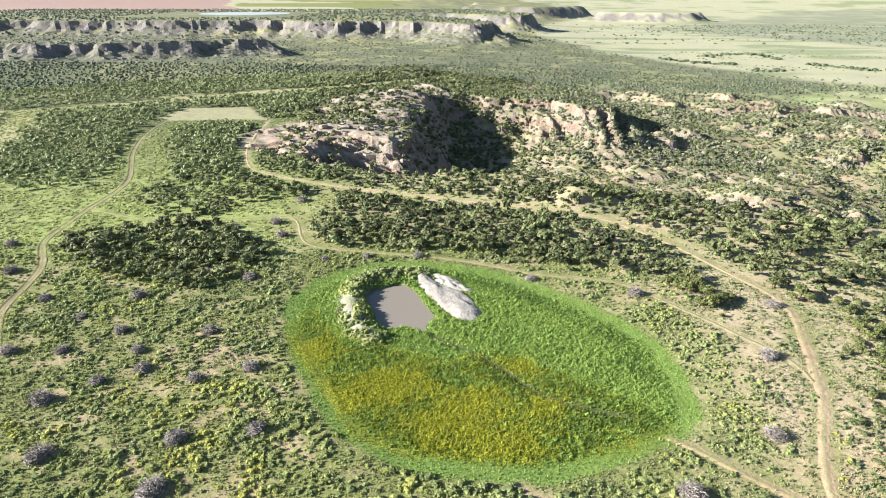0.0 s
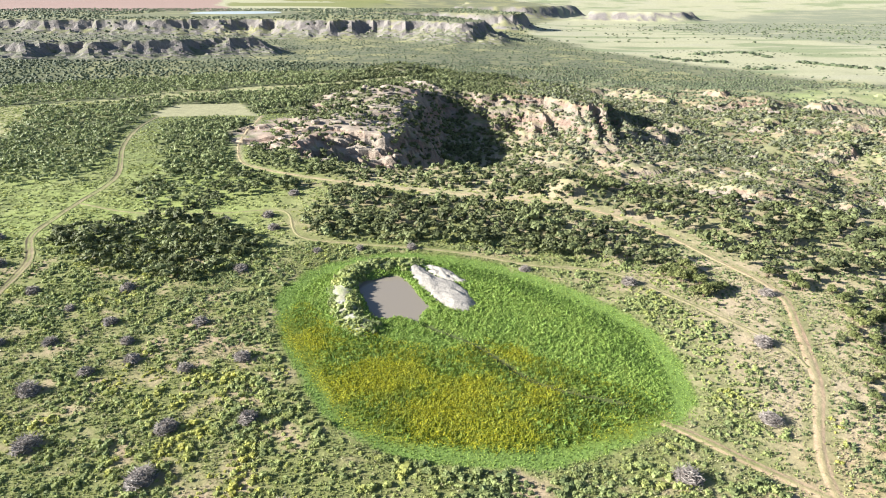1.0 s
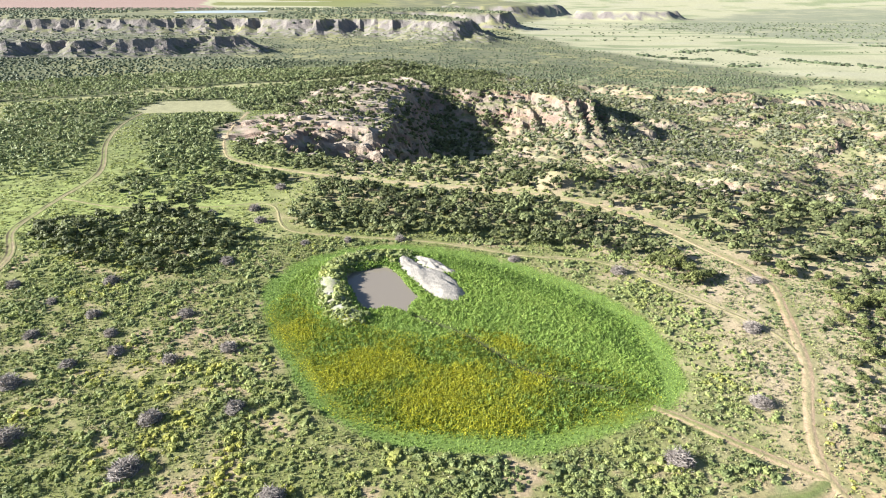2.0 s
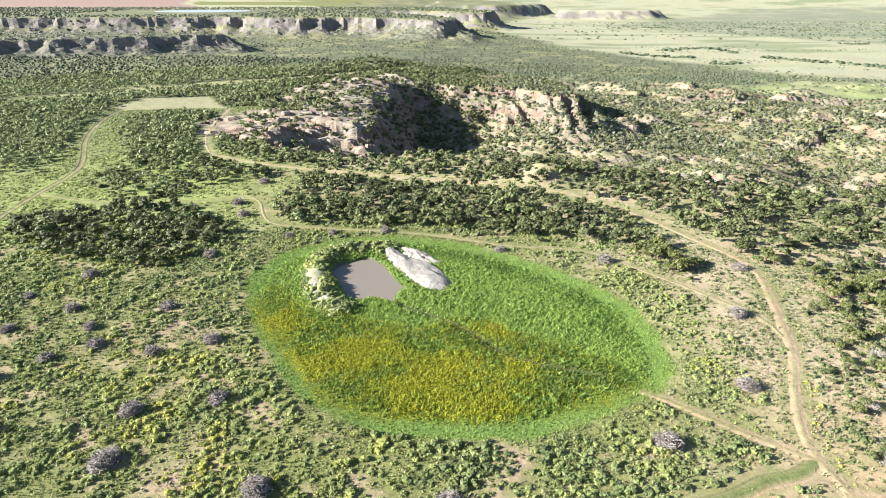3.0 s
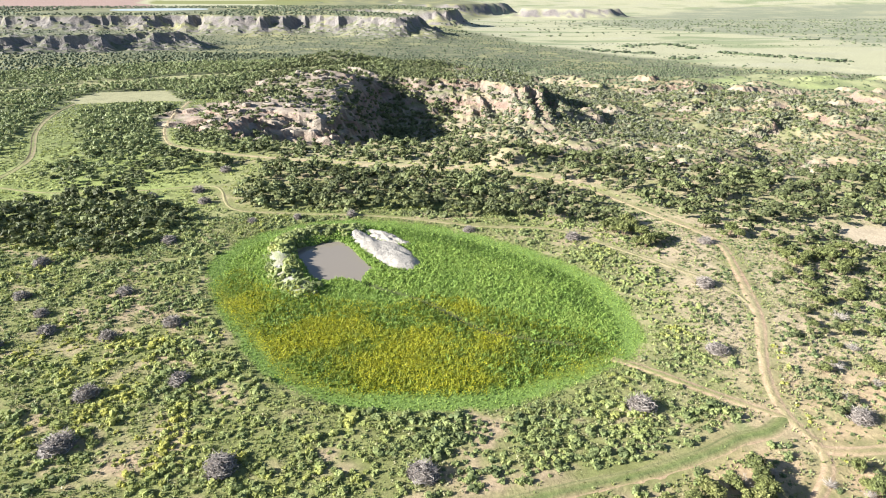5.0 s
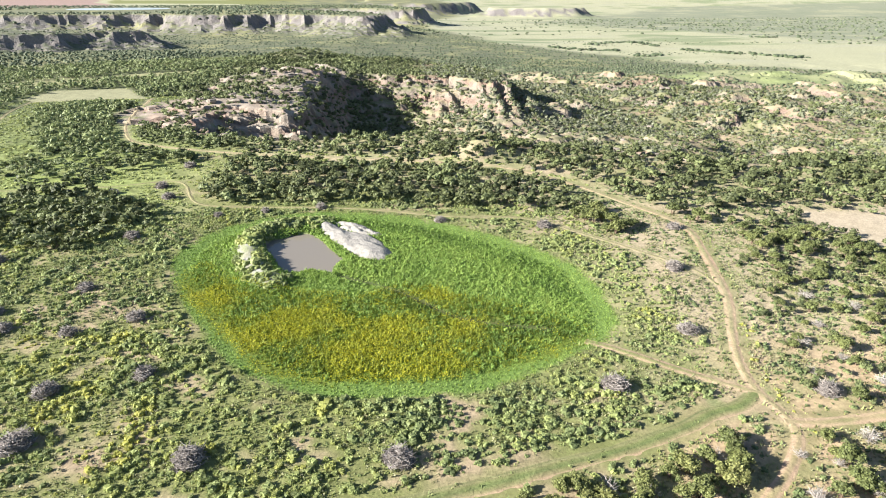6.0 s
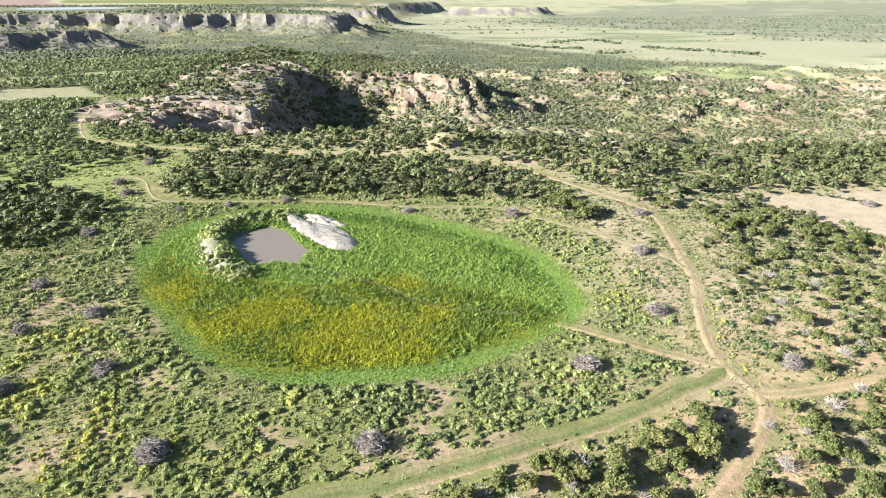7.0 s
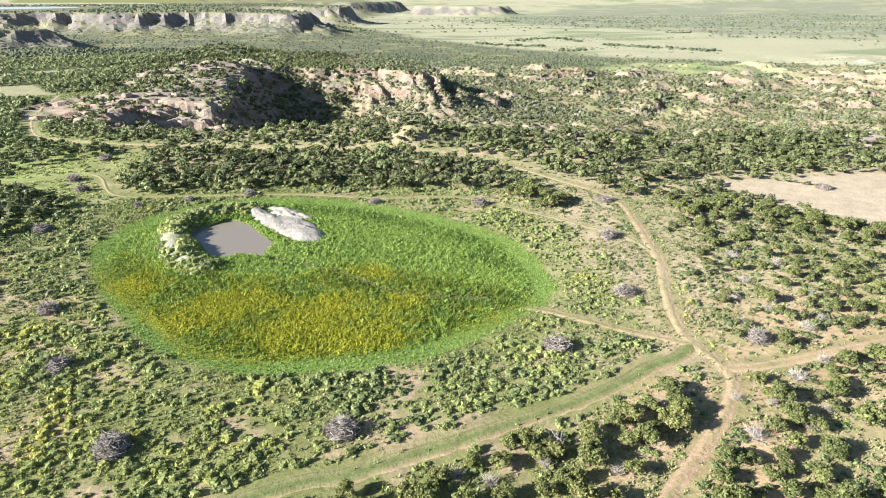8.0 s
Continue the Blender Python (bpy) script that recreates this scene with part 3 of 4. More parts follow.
    tone = mix(tone, np.array([0.30, 0.285, 0.165]), step(-1.5, 1.0, depth_in(x, y, FIELD) + 2 * (fine - 0.5)))
    tone = mix(tone, mix(np.array([0.48, 0.395, 0.285]), np.array([0.42, 0.34, 0.235]), mid), step(-2, 1.5, depth_in(x, y, BARE) + 4 * (mid - 0.5)))
    tone = mix(tone, DRY, step(10, 6, far_road_distance(x, y)))
    lane = line_distance(x, y, TRACKS["rim"])
    tone = mix(tone, np.array([0.38, 0.325, 0.195]), 0.5 * step(1.8, 1.0, lane) * step(110, 122, y))
    verge = track_distance(x, y)
    tone = mix(tone, GRASS * 0.92, 0.5 * step(0.4, 0.8, verge) * step(2.4, 1.6, verge) * (r < 160))
    worn = step(6.5, 2.5, np.hypot(x - 43.0, (y - 52.5) * 0.8) + 3 * (fine - 0.5))
    tone = mix(tone, mix(np.array([0.24, 0.26, 0.115]), np.array([0.38, 0.30, 0.185]), step(0.45, 0.62, fbm(x, y, 3.5, 3, 69))), 0.85 * worn)
    # basin
    d = depth_in(x, y, MARSH) + 2.5 * (fine - 0.5)
    tone = mix(tone, mix(WET, np.array([0.145, 0.215, 0.052]), step(5, 3, d) * 0.9), step(-0.5, 0.5, d))
    inner = depth_in(x, y, MARSH)
    tone = mix(tone, WET * 0.62, 0.55 * step(2.5, 4.5, inner) * step(10, 6.5, inner) * step(-5, 5, x) * step(84, 92, y + 0.3 * x))
    bloom = depth_in(x, y, BLOOM)
    tone = mix(tone, mix(np.array([0.12, 0.165, 0.022]), np.array([0.17, 0.185, 0.024]), step(0.4, 0.65, mid)), (0.7 + 0.3 * golden(x, y)) * step(-1, 1.5, bloom + 2 * (fine - 0.5)))
    tone = mix(tone, np.array([0.07, 0.075, 0.035]), 0.92 * np.exp(-(line_distance(x, y, GULLY) / 1.1) ** 2))
    berm = line_distance(x, y, BERM)
    tone = mix(tone, mix(np.array([0.29, 0.275, 0.20]), LUSH * 0.85, step(0.36, 0.54, fine)), step(4.0, 2.2, berm))
    tone = mix(tone, np.array([0.33, 0.31, 0.28]), step(2.0, 1.0, line_distance(x, y, STRIP)) * step(0.42, 0.60, fine))
    return mix(tone, np.array([0.2, 0.165, 0.12]), step(-0.8, 0.3, depth_in(x, y, POND)))


# ---------------------------------------------------------------- the ground, one sheet to the horizon
def build_ground():
    az = np.radians(np.concatenate([np.arange(-46.5, 61.5, 0.315), np.linspace(61.5, 313.5, 48)[:-1]]))
    rad = np.concatenate([[0.02, 6, 12, 17], np.geomspace(21, 185, 175)[:-1], np.geomspace(185, 480, 225)[:-1], np.geomspace(480, 820, 75)[:-1], np.geomspace(820, 1480, 185)[:-1], np.geomspace(1480, 2400, 75)[:-1], np.geomspace(2400, 4950, 45)])
    A, R = np.meshgrid(az, rad)
    x, y = R * np.sin(A), R * np.cos(A) - 4.0 * step(60, 0, R)
    z = height(x, y)
    slope = np.hypot(height(x + 1.5, y) - z, height(x, y + 1.5) - z) / 1.5
    tone = ground_tone(x, y, z, slope)
    nr, na = x.shape
    i, j = np.meshgrid(np.arange(nr - 1), np.arange(na), indexing="ij")
    k = (j + 1) % na
    quads = np.stack([i * na + j, (i + 1) * na + j, (i + 1) * na + k, i * na + k], -1).reshape(-1, 4)[:, ::-1]
    flat = (step(0.35, 0.7, slope) * (R > 150) * (R < 1500)).ravel()[quads].max(1) < 0.4
    me = tri_mesh("ground", np.stack([x, y, z], -1).reshape(-1, 3), quads, M_LAND, tone=tone.reshape(-1, 3), rocky=(step(0.35, 0.7, slope) * (R > 120)).ravel(), smooth=flat)
    tagged(new("ground", me), "tan earth with green grass, canyon walls and pale plains", "ground", kind="structure")


build_ground()


def build_track(name, line, width, label):
    seg = np.hypot(*np.diff(line, axis=0).T)
    s = np.concatenate([[0], np.cumsum(seg)])
    u = np.arange(0, s[-1], 0.6)
    px, py = np.interp(u, s, line[:, 0]), np.interp(u, s, line[:, 1])
    tx, ty = np.gradient(px), np.gradient(py)
    n = np.hypot(tx, ty)
    tx, ty = tx / n, ty / n
    q = np.linspace(-1, 1, 15)
    half = width / 2 * (0.8 + 0.4 * fbm(u, u * 0, 7, 3, 71))[:, None]
    if name == "rim":
        half = half * (1 + 0.25 * step(56, 70, py) - 0.5 * step(104, 118, py))[:, None]
    x, y = px[:, None] - ty[:, None] * q * half, py[:, None] + tx[:, None] * q * half
    rut = np.exp(-((np.abs(q) - 0.52) / 0.24) ** 2)
    sink = {"west": 0.06, "south": 0.09}.get(name, 0.12)
    z = height(x, y) + {"west": 0.12, "south": 0.07}.get(name, 0.075) - 0.05 * rut - sink * step(0.5, 1.0, np.abs(q)) * (0.5 + fbm(x, y, 1.3, 2, 72))
    fine = fbm(x, y, 1.6, 3, 73)
    slope = x * 0
    base = mix(ground_tone(x, y, z, slope), GRASS, 0.25)
    dirt = mix(np.array([0.45, 0.325, 0.21]), np.array([0.43, 0.285, 0.19]), 0.5 * step(0.4, 0.6, fbm(x, y, 18, 3, 74)))
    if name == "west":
        # west half is near-black: the bank's cast shadow painted into the dirt colour
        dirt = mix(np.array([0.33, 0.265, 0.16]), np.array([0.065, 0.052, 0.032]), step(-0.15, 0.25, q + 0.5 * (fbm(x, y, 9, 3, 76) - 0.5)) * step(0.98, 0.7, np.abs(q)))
    if name == "cross":
        dirt = mix(dirt, np.array([0.27, 0.235, 0.135]), 0.75 + 0 * x)
    green = {"south": 0.95, "marsh": 0.5, "cross": 0.7, "west": 0.1}.get(name, 0.32)
    base = mix(base, np.array([0.14, 0.172, 0.056]) if name == "south" else GRASS, green * step(0.95 if name == "south" else 0.75, 0.3, np.abs(q)) + 0 * x)
    tone = mix(base, dirt, np.clip(rut * (0.6 + 0.5 * fine) * (0.3 if name == "south" else 1.0) + (0.95 * np.exp(-((q - 0.84) / 0.15) ** 2) if name == "south" else 0.0) + (0.5 - 0.42 * green) * step(0.25, 0.75, fine + 0.5 * (fbm(x, y, 9, 3, 75) - 0.5)) * step(1.0, 0.6, np.abs(q)), 0, 1))
    if name == "south":
        lines = np.exp(-((q + 0.55) / 0.09) ** 2) + np.exp(-((q - 0.1) / 0.09) ** 2)
        tone = mix(tone, np.array([0.125, 0.15, 0.06]), np.clip(0.75 * lines * (0.4 + 1.1 * fbm(x, y, 5, 3, 77)), 0, 1))
    a, b = np.meshgrid(np.arange(len(u) - 1), np.arange(14), indexing="ij")
    quads = np.stack([a * 15 + b, (a + 1) * 15 + b, (a + 1) * 15 + b + 1, a * 15 + b + 1], -1).reshape(-1, 4)[:, ::-1]
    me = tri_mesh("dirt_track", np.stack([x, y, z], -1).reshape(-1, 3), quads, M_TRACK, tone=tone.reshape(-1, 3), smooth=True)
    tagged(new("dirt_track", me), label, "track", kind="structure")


for key, line in TRACKS.items():
    build_track(key, line, {"rim": 1.9, "east": 2.2, "south": 2.8, "cross": 1.1, "west": 2.0, "marsh": 2.2}[key],
                "narrow two-rut dirt track worn into tan soil and grass")


def build_pond():
    ring = rounded(POND[::3], each=8)
    c = ring.mean(0)
    pts = np.concatenate([[c], c + (ring - c) * 0.5, c + (ring - c) * 1.12])
    n = len(ring)
    i = np.arange(n)
    k = (i + 1) % n
    tris = np.concatenate([np.stack([0 * i, 1 + i, 1 + k], -1), np.stack([1 + i, 1 + n + i, 1 + n + k], -1), np.stack([1 + i, 1 + n + k, 1 + k], -1)])
    v = np.concatenate([pts, np.full((len(pts), 1), -0.75)], 1)
    me = tri_mesh("pond_water", v, tris, M_WATER, smooth=True)
    tagged(new("pond_water", me), "still muddy grey-brown pond water", "water", kind="structure")


build_pond()


def build_lake():
    a = np.arange(40) * math.pi / 20
    ring = 1 + 0.2 * (fbm(2 * np.cos(a) + 5, 2 * np.sin(a), 1, 2, 83) - 0.5)
    v = np.concatenate([[(-500, 1570, 8.05)], np.stack([-500 + 110 * ring * np.cos(a), 1570 + 110 * ring * np.sin(a), np.full(40, 8.05)], -1)])
    i = np.arange(40)
    me = tri_mesh("lake_water", v, np.stack([0 * i, 1 + i, 1 + (i + 1) % 40], -1), M_LAKE)
    tagged(new("lake_water", me), "distant pale lake on the far tableland", "water", kind="structure")


build_lake()


def build_spoil(ring, edge, tall, rough, size, label):
    """A heap of pale dug-out earth beside the pond, its flanks washed and broken."""
    ring = rounded(ring)
    gx, gy = np.meshgrid(np.arange(-10, 10, 0.28), np.arange(96, 122, 0.28))
    d = depth_in(gx, gy, ring) + edge * (fbm(gx, gy, 2.2, 4, 81) - 0.5)
    z = height(gx, gy) - 0.25 + 0.55 * step(-0.6, 1.0, d) + tall * step(0.3, 2.6, d) + rough * (fbm(gx + gy, (gx - gy) * 0.5, size, 4, 82) - 0.5) * step(0, 0.9, d)
    nr, nc = gx.shape
    i, j = np.meshgrid(np.arange(nr - 1), np.arange(nc - 1), indexing="ij")
    q = np.stack([i * nc + j, i * nc + j + 1, (i + 1) * nc + j + 1, (i + 1) * nc + j], -1).reshape(-1, 4)
    q = q[(d.ravel()[q] > -0.7).any(1)]
    used, inv = np.unique(q, return_inverse=True)
    v = np.stack([gx, gy, z], -1).reshape(-1, 3)[used]
    me = tri_mesh("earth_mound", v, inv.reshape(-1, 4), M_SPOIL, smooth=True)
    tagged(new("earth_mound", me), label, "earth heap")


build_spoil(SPOIL, 0.9, 0.45, 0.85, 2.0, "long smooth heap of pale whitish dug earth beside the pond")
build_spoil(CLODS, 1.2, 0.7, 1.4, 1.6, "low broken ridge of pale earth clods above the pond")


# ---------------------------------------------------------------- trees
def build_trees():
    rng = np.random.default_rng(11)
    x, y = scatter(-400, 400, 20, 470, 2.6, rng)
    near = (np.hypot(x, y) < 300) | ((np.hypot(x, y) < 470) & (rng.uniform(0, 1, len(x)) < 0.78))
    x, y = x[near], y[near]
    wood = wooded(x, y)
    open_ground = (y > 112) & (y < 185) & (x > -60) & (np.maximum(depth_in(x, y, WOODS[0]), depth_in(x, y, WOODS[1])) < -2)
    wood = np.where(open_ground, wood * np.where(x > 48, 0.95, 0.75), np.where((x > 10) & (y > 185), wood * 0.8, wood))
    keep = rng.uniform(0, 1, len(x)) < np.where(wood > 0.9, np.where(y > 100, np.where((x < -70) & (y > 160), 0.92, 0.92), 0.95), np.where(y > 300, 0.95, 0.78) * wood)
    x, y = x[keep], y[keep]
    size = rng.uniform(0.42, 0.9, len(x)) * np.where(y > 190, 1.15, 1.0) * np.where((y < 60) & (x > 0), 1.02, 1.0)
    belt = np.maximum(depth_in(x, y, WOODS[0]), depth_in(x, y, WOODS[1])) > -2
    size = np.where(belt, size * 1.3, size)
    young = (x > np.interp(y, [44, 54, 70, 82, 106], [47, 46, 53, 59, 67])) & (y > 48) & (x + y < 165) & (y < 106)
    size = np.where(young, size * 0.72, size)
    size = np.where((x < -70) & (y > 160), size * 1.0, size)
    size = np.where((x > 10) & (y > 190), size * 0.66, size)
    size = np.where((y > 112) & (y < 185) & ~belt & (x > -60), size * 1.35, size)
    size = np.where((x > 1) & (x < 48) & (y < 51), 0.85 * np.clip(size, 0.6, 0.9), size)
    # woods beyond x -70, y 160 get a paler tint that imitates haze
    tint = np.clip(fbm(x, y, 12, 2, 91) * 0.8 + rng.uniform(-0.25, 0.35, len(x)) - 0.08 * belt + 0.65 * ((x < -70) & (y > 160)) - 0.22 * (x > 30) * (y < 200), 0, 1)
    order = np.argsort(np.hypot(x - 40, y - 55))
    first, rest = order[:300], order[300:]
    patterns = []
    for k in range(10):
        root = new("juniper_tree", None)
        v, f = crown(1.9, 3.3, 20, 52, 0.24, DOME, np.random.default_rng(100 + k), 0.78, 0.7, 1.35)
        me = tri_mesh("crown", v, f, M_JUNIPER, tint=np.full(len(v), 0.38 + 0.062 * k))
        part("crown", me, root)
        sticks = []
        r2 = np.random.default_rng(200 + k)
        for s in range(4):
            a, lean = r2.uniform(0, 6.28), r2.uniform(0.1, 0.7)
            sticks.append(stick((0.1 * math.cos(a), 0.1 * math.sin(a), -0.15), (lean * math.cos(a), lean * math.sin(a), r2.uniform(1.0, 1.7)), 0.12, 0.05, 6))
        v, f = join(sticks)
        part("trunk", tri_mesh("trunk", v, f, M_BARK), root)
        tagged(root, "olive-green juniper with a dense lumpy crown on tan soil", "tree", "junipers beside the tracks")
        patterns.append(root)
    z = height(x, y)
    for n, i in enumerate(first):
        place = pose(x[i], y[i], z[i] - 0.05, 0, 0, rng.uniform(0, 360)) @ Matrix.Diagonal((size[i], size[i] * rng.uniform(0.85, 1.15), size[i] * rng.uniform(0.8, 1.1), 1))
        if n < len(patterns):
            patterns[n].matrix_basis = place
        else:
            ob = patterns[int(min(9, max(0, tint[i] * 9 + rng.uniform(-1.5, 1.5))))]
            copy = copy_thing(ob, Matrix.Identity(4))
            copy.matrix_basis = place
    mid = [crown(1.9, 2.8, 6, 25, 0.40, DOME, np.random.default_rng(300 + k), 1.25) for k in range(8)]
    dist = np.hypot(x, y)
    close, middle, farther = rest[dist[rest] < 125], rest[(dist[rest] >= 125) & (dist[rest] < 215)], rest[dist[rest] >= 215]
    half = [crown(1.9, 2.8, 4, 12, 0.55, DOME, np.random.default_rng(315 + k), 1.3) for k in range(8)]
    stuff("juniper_woods", half, x[middle], y[middle], size[middle], tint[middle], M_WOODS, "junipers crowding the ground before the canyon", "trees")
    stuff("juniper_woods", mid, x[close], y[close], size[close], tint[close], M_WOODS, "dense stand of dark olive-green junipers", "trees")
    small = [crown(1.9, 2.6, 3, 6, 0.8, DOME, np.random.default_rng(330 + k), 1.5) for k in range(8)]
    stuff("juniper_woods", small, x[farther], y[farther], size[farther], tint[farther], M_WOODS, "scattered junipers on canyon slopes and plateau", "trees")
    # young trees on the open slope east of the track
    x2, y2 = scatter(46, 125, 38, 108, 1.9, rng)
    keep = rng.uniform(0, 1, len(x2)) < 0.62 * (wooded(x2, y2) > 0.02) * step(0.30, 0.50, fbm(x2, y2, 8, 3, 96))
    x2, y2 = x2[keep], y2[keep]
    x2, y2 = np.concatenate([x2, np.linspace(107.6, 114.6, 9) + rng.uniform(-0.7, 0.7, 9)]), np.concatenate([y2, np.linspace(108.8, 100.6, 9) + rng.uniform(-0.9, 0.9, 9)])
    bushy = [crown(1.9, 2.6, 4, 15, 0.5, DOME, np.random.default_rng(345 + k), 1.5) for k in range(8)]
    stuff("juniper_woods", bushy, x2, y2, rng.uniform(0.22, 0.46, len(x2)), rng.uniform(0.0, 0.6, len(x2)), M_WOODS, "small young junipers spaced over tan soil", "trees")
    # the far bands
    tiny = [join([blob(DOME, (0, 0, 0.0), (1.7, 1.7, 1.7), 0.3, np.random.default_rng(360 + k)), leaves((0, 0, 0.6), (1.6, 1.6, 1.0), 4, 0.9, np.random.default_rng(370 + k))]) for k in range(8)]
    x, y = scatter(-560, 700, 180, 760, 4.0, rng)
    r = np.hypot(x, y)
    keep = (r > 470) & (r < 760) & (rng.uniform(0, 1, len(x)) < wooded(x, y))
    x, y = x[keep], y[keep]
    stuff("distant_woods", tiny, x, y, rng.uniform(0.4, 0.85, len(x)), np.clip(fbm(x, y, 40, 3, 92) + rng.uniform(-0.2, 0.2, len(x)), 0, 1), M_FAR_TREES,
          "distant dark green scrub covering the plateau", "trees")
    dot = [blob(DOME, (0, 0, -0.2), (2.2, 2.2, 1.8), 0.25, np.random.default_rng(390 + k)) for k in range(6)]
    fine = scatter(-900, 1000, 500, 1200, 6.8, rng)
    wide = scatter(-1300, 2000, 500, 2000, 12.0, rng)
    x, y = np.concatenate([fine[0], wide[0]]), np.concatenate([fine[1], wide[1]])
    r = np.hypot(x, y)
    first = np.arange(len(x)) < len(fine[0])
    ok = np.where(first, r < 1180, r >= 1180)
    x, y, r = x[ok], y[ok], r[ok]
    lines = step(0.56, 0.64, fbm(x, y * 2.6, 130, 4, 93)) * 0.2 * (depth_in(x, y, PLAIN) > 0)
    lines = np.maximum(lines, 0.22 * step(-30, 40, depth_in(x, y, SCRUB) + 160 * (fbm(x, y, 160, 4, 64) - 0.5)))
    keep = (r > 760) & ~((x > -720) & (x < -340) & (y > 1340) & (y < 1720)) & (rng.uniform(0, 1, len(x)) < np.maximum(0.8 * wooded(x, y), lines))
    x, y = x[keep], y[keep]
    rows = []
    for line in HEDGES:
        p = rounded(line, closed=False, each=14)
        rows += [p + rng.normal(0, 5, p.shape) for k in range(2)]
    rows = np.concatenate(rows)
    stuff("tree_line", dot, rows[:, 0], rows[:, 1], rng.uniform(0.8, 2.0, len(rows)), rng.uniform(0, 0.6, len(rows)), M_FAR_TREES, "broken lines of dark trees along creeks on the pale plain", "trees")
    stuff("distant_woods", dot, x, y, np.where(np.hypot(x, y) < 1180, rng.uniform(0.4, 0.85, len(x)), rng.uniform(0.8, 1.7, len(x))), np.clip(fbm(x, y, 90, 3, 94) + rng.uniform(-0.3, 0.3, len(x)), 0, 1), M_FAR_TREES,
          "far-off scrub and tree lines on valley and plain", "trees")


def stick(a, b, r0, r1, sides=3):
    a, b = np.asarray(a, float), np.asarray(b, float)
    d = (b - a) / (np.linalg.norm(b - a) + 1e-9)
    u = np.cross(d, [0.31, 0.52, 0.79])
    u /= np.linalg.norm(u)
    w = np.cross(d, u)
    ang = np.arange(sides) * 2 * math.pi / sides
    ring = np.cos(ang)[:, None] * u + np.sin(ang)[:, None] * w
    v = np.concatenate([a + ring * r0, b + ring * r1])
    f = []
    for k in range(sides):
        n = (k + 1) % sides
        f += [(k, n, sides + n), (k, sides + n, sides + k)]
    return v, np.array(f)


build_trees()


# ---------------------------------------------------------------- heaps of dead grey brush
def build_brush():
    places = [(-37.4, 65.9, 1.0), (-61.2, 74.1, 1.1), (-53.9, 62.2, 1.1), (-36.5, 56.5, 1.2), (-26.9, 67.9, 0.9), (-32.3, 83.1, 0.95), (-40.2, 79.8, 0.8),
              (-49.8, 82.4, 0.9), (-53.2, 87.9, 0.75), (-43.2, 94.5, 0.9), (-62.4, 107.5, 1.0), (-59.2, 94.3, 0.85), (-66.1, 87.7, 0.8), (-74.9, 87.1, 0.95),
              (-55.2, 78.7, 0.8), (-69.3, 99.4, 0.7), (-80.7, 106.5, 0.9), (-46.1, 150.8, 1.1), (-42.1, 141.1, 1.0), (-56.2, 147.3, 0.9), (-43.5, 169.3, 1.1),
              (-7.3, 128.5, 0.8), (-96, 119.1, 1.0), (-106.5, 134.7, 1.0), (-42.8, 116.6, 1.0), (-19.1, 128.3, 0.7), (-28.6, 126.6, 0.7)]
    places += [(29.5, 56.6, 1.05), (45, 67.6, 0.95), (53.5, 87.4, 1.05), (37.5, 110.2, 1.0), (63, 105.6, 0.9), (17.4, 116.8, 0.8), (-18.1, 51.4, 1.15),
               (2.9, 48.3, 1.05), (54.2, 52.1, 0.95), (113, 100.5, 0.9)]
    patterns = []
    for k in range(5):
        rng = np.random.default_rng(400 + k)
        root = new("brush_heap", None)
        for name, count, r0, reach, tint in (("branch_tangle", 190, 0.05, 2.1, 0.72), ("twig_mat", 340, 0.034, 2.1, 0.48)):
            bits = []
            for s in range(count):
                a, q = rng.uniform(0, 6.283), math.sqrt(rng.uniform(0, 1))
                base = np.array([math.cos(a) * q * reach * 0.85, math.sin(a) * q * reach * 0.7, 1.75 * (1 - q ** 3) * rng.uniform(0.45, 1.0)])
                d = 0.18 * np.array([math.cos(a) * q, math.sin(a) * q, 0.5]) + 0.8 * rng.normal(size=3)
                radial = np.array([math.cos(a), math.sin(a), 0.0])
                d = d - 0.85 * q * max(0.0, d @ radial) * radial
                d[2] = abs(d[2]) * 0.22
                d /= np.linalg.norm(d)
                long = rng.uniform(0.4, 0.95)
                knee = base + d * long * 0.5
                tip = knee + (d + 0.4 * rng.normal(size=3)) * long * 0.5
                bits += [stick(base, knee, r0, r0 * 0.8), stick(knee, tip, r0 * 0.8, r0 * 0.3)] if r0 > 0.04 else [stick(base, tip, r0, r0 * 0.4)]
            v, f = join(bits)
            v[:, 2] = np.maximum(v[:, 2], -0.05)
            part(name, tri_mesh(name, v, f, M_TWIG, tint=np.full(len(v), tint)), root)["kind"] = "stuff"
        # solid rough core at the darkest wood tint, behind the twigs
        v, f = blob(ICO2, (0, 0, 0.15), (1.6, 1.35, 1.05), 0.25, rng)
        part("core", tri_mesh("core", v, f, M_TWIG, tint=np.full(len(v), 0.05)), root, "solid dark grey core in the middle of the heap")
        tagged(root, "rounded heap of dead grey brushwood on green scrubland", "brush heap", "brush heaps round the basin")
        patterns.append(root)
    rng = np.random.default_rng(44)
    for n, (x, y, s) in enumerate(places):
        ob = patterns[n % 5] if n < 5 else copy_thing(patterns[n % 5], Matrix.Identity(4))
        ob.matrix_basis = pose(x, y, float(height(x, y)) - 0.03, 0, 0, rng.uniform(0, 360)) @ Matrix.Diagonal((s * 0.9, s * 0.9, s * rng.uniform(0.72, 0.88), 1))


build_brush()


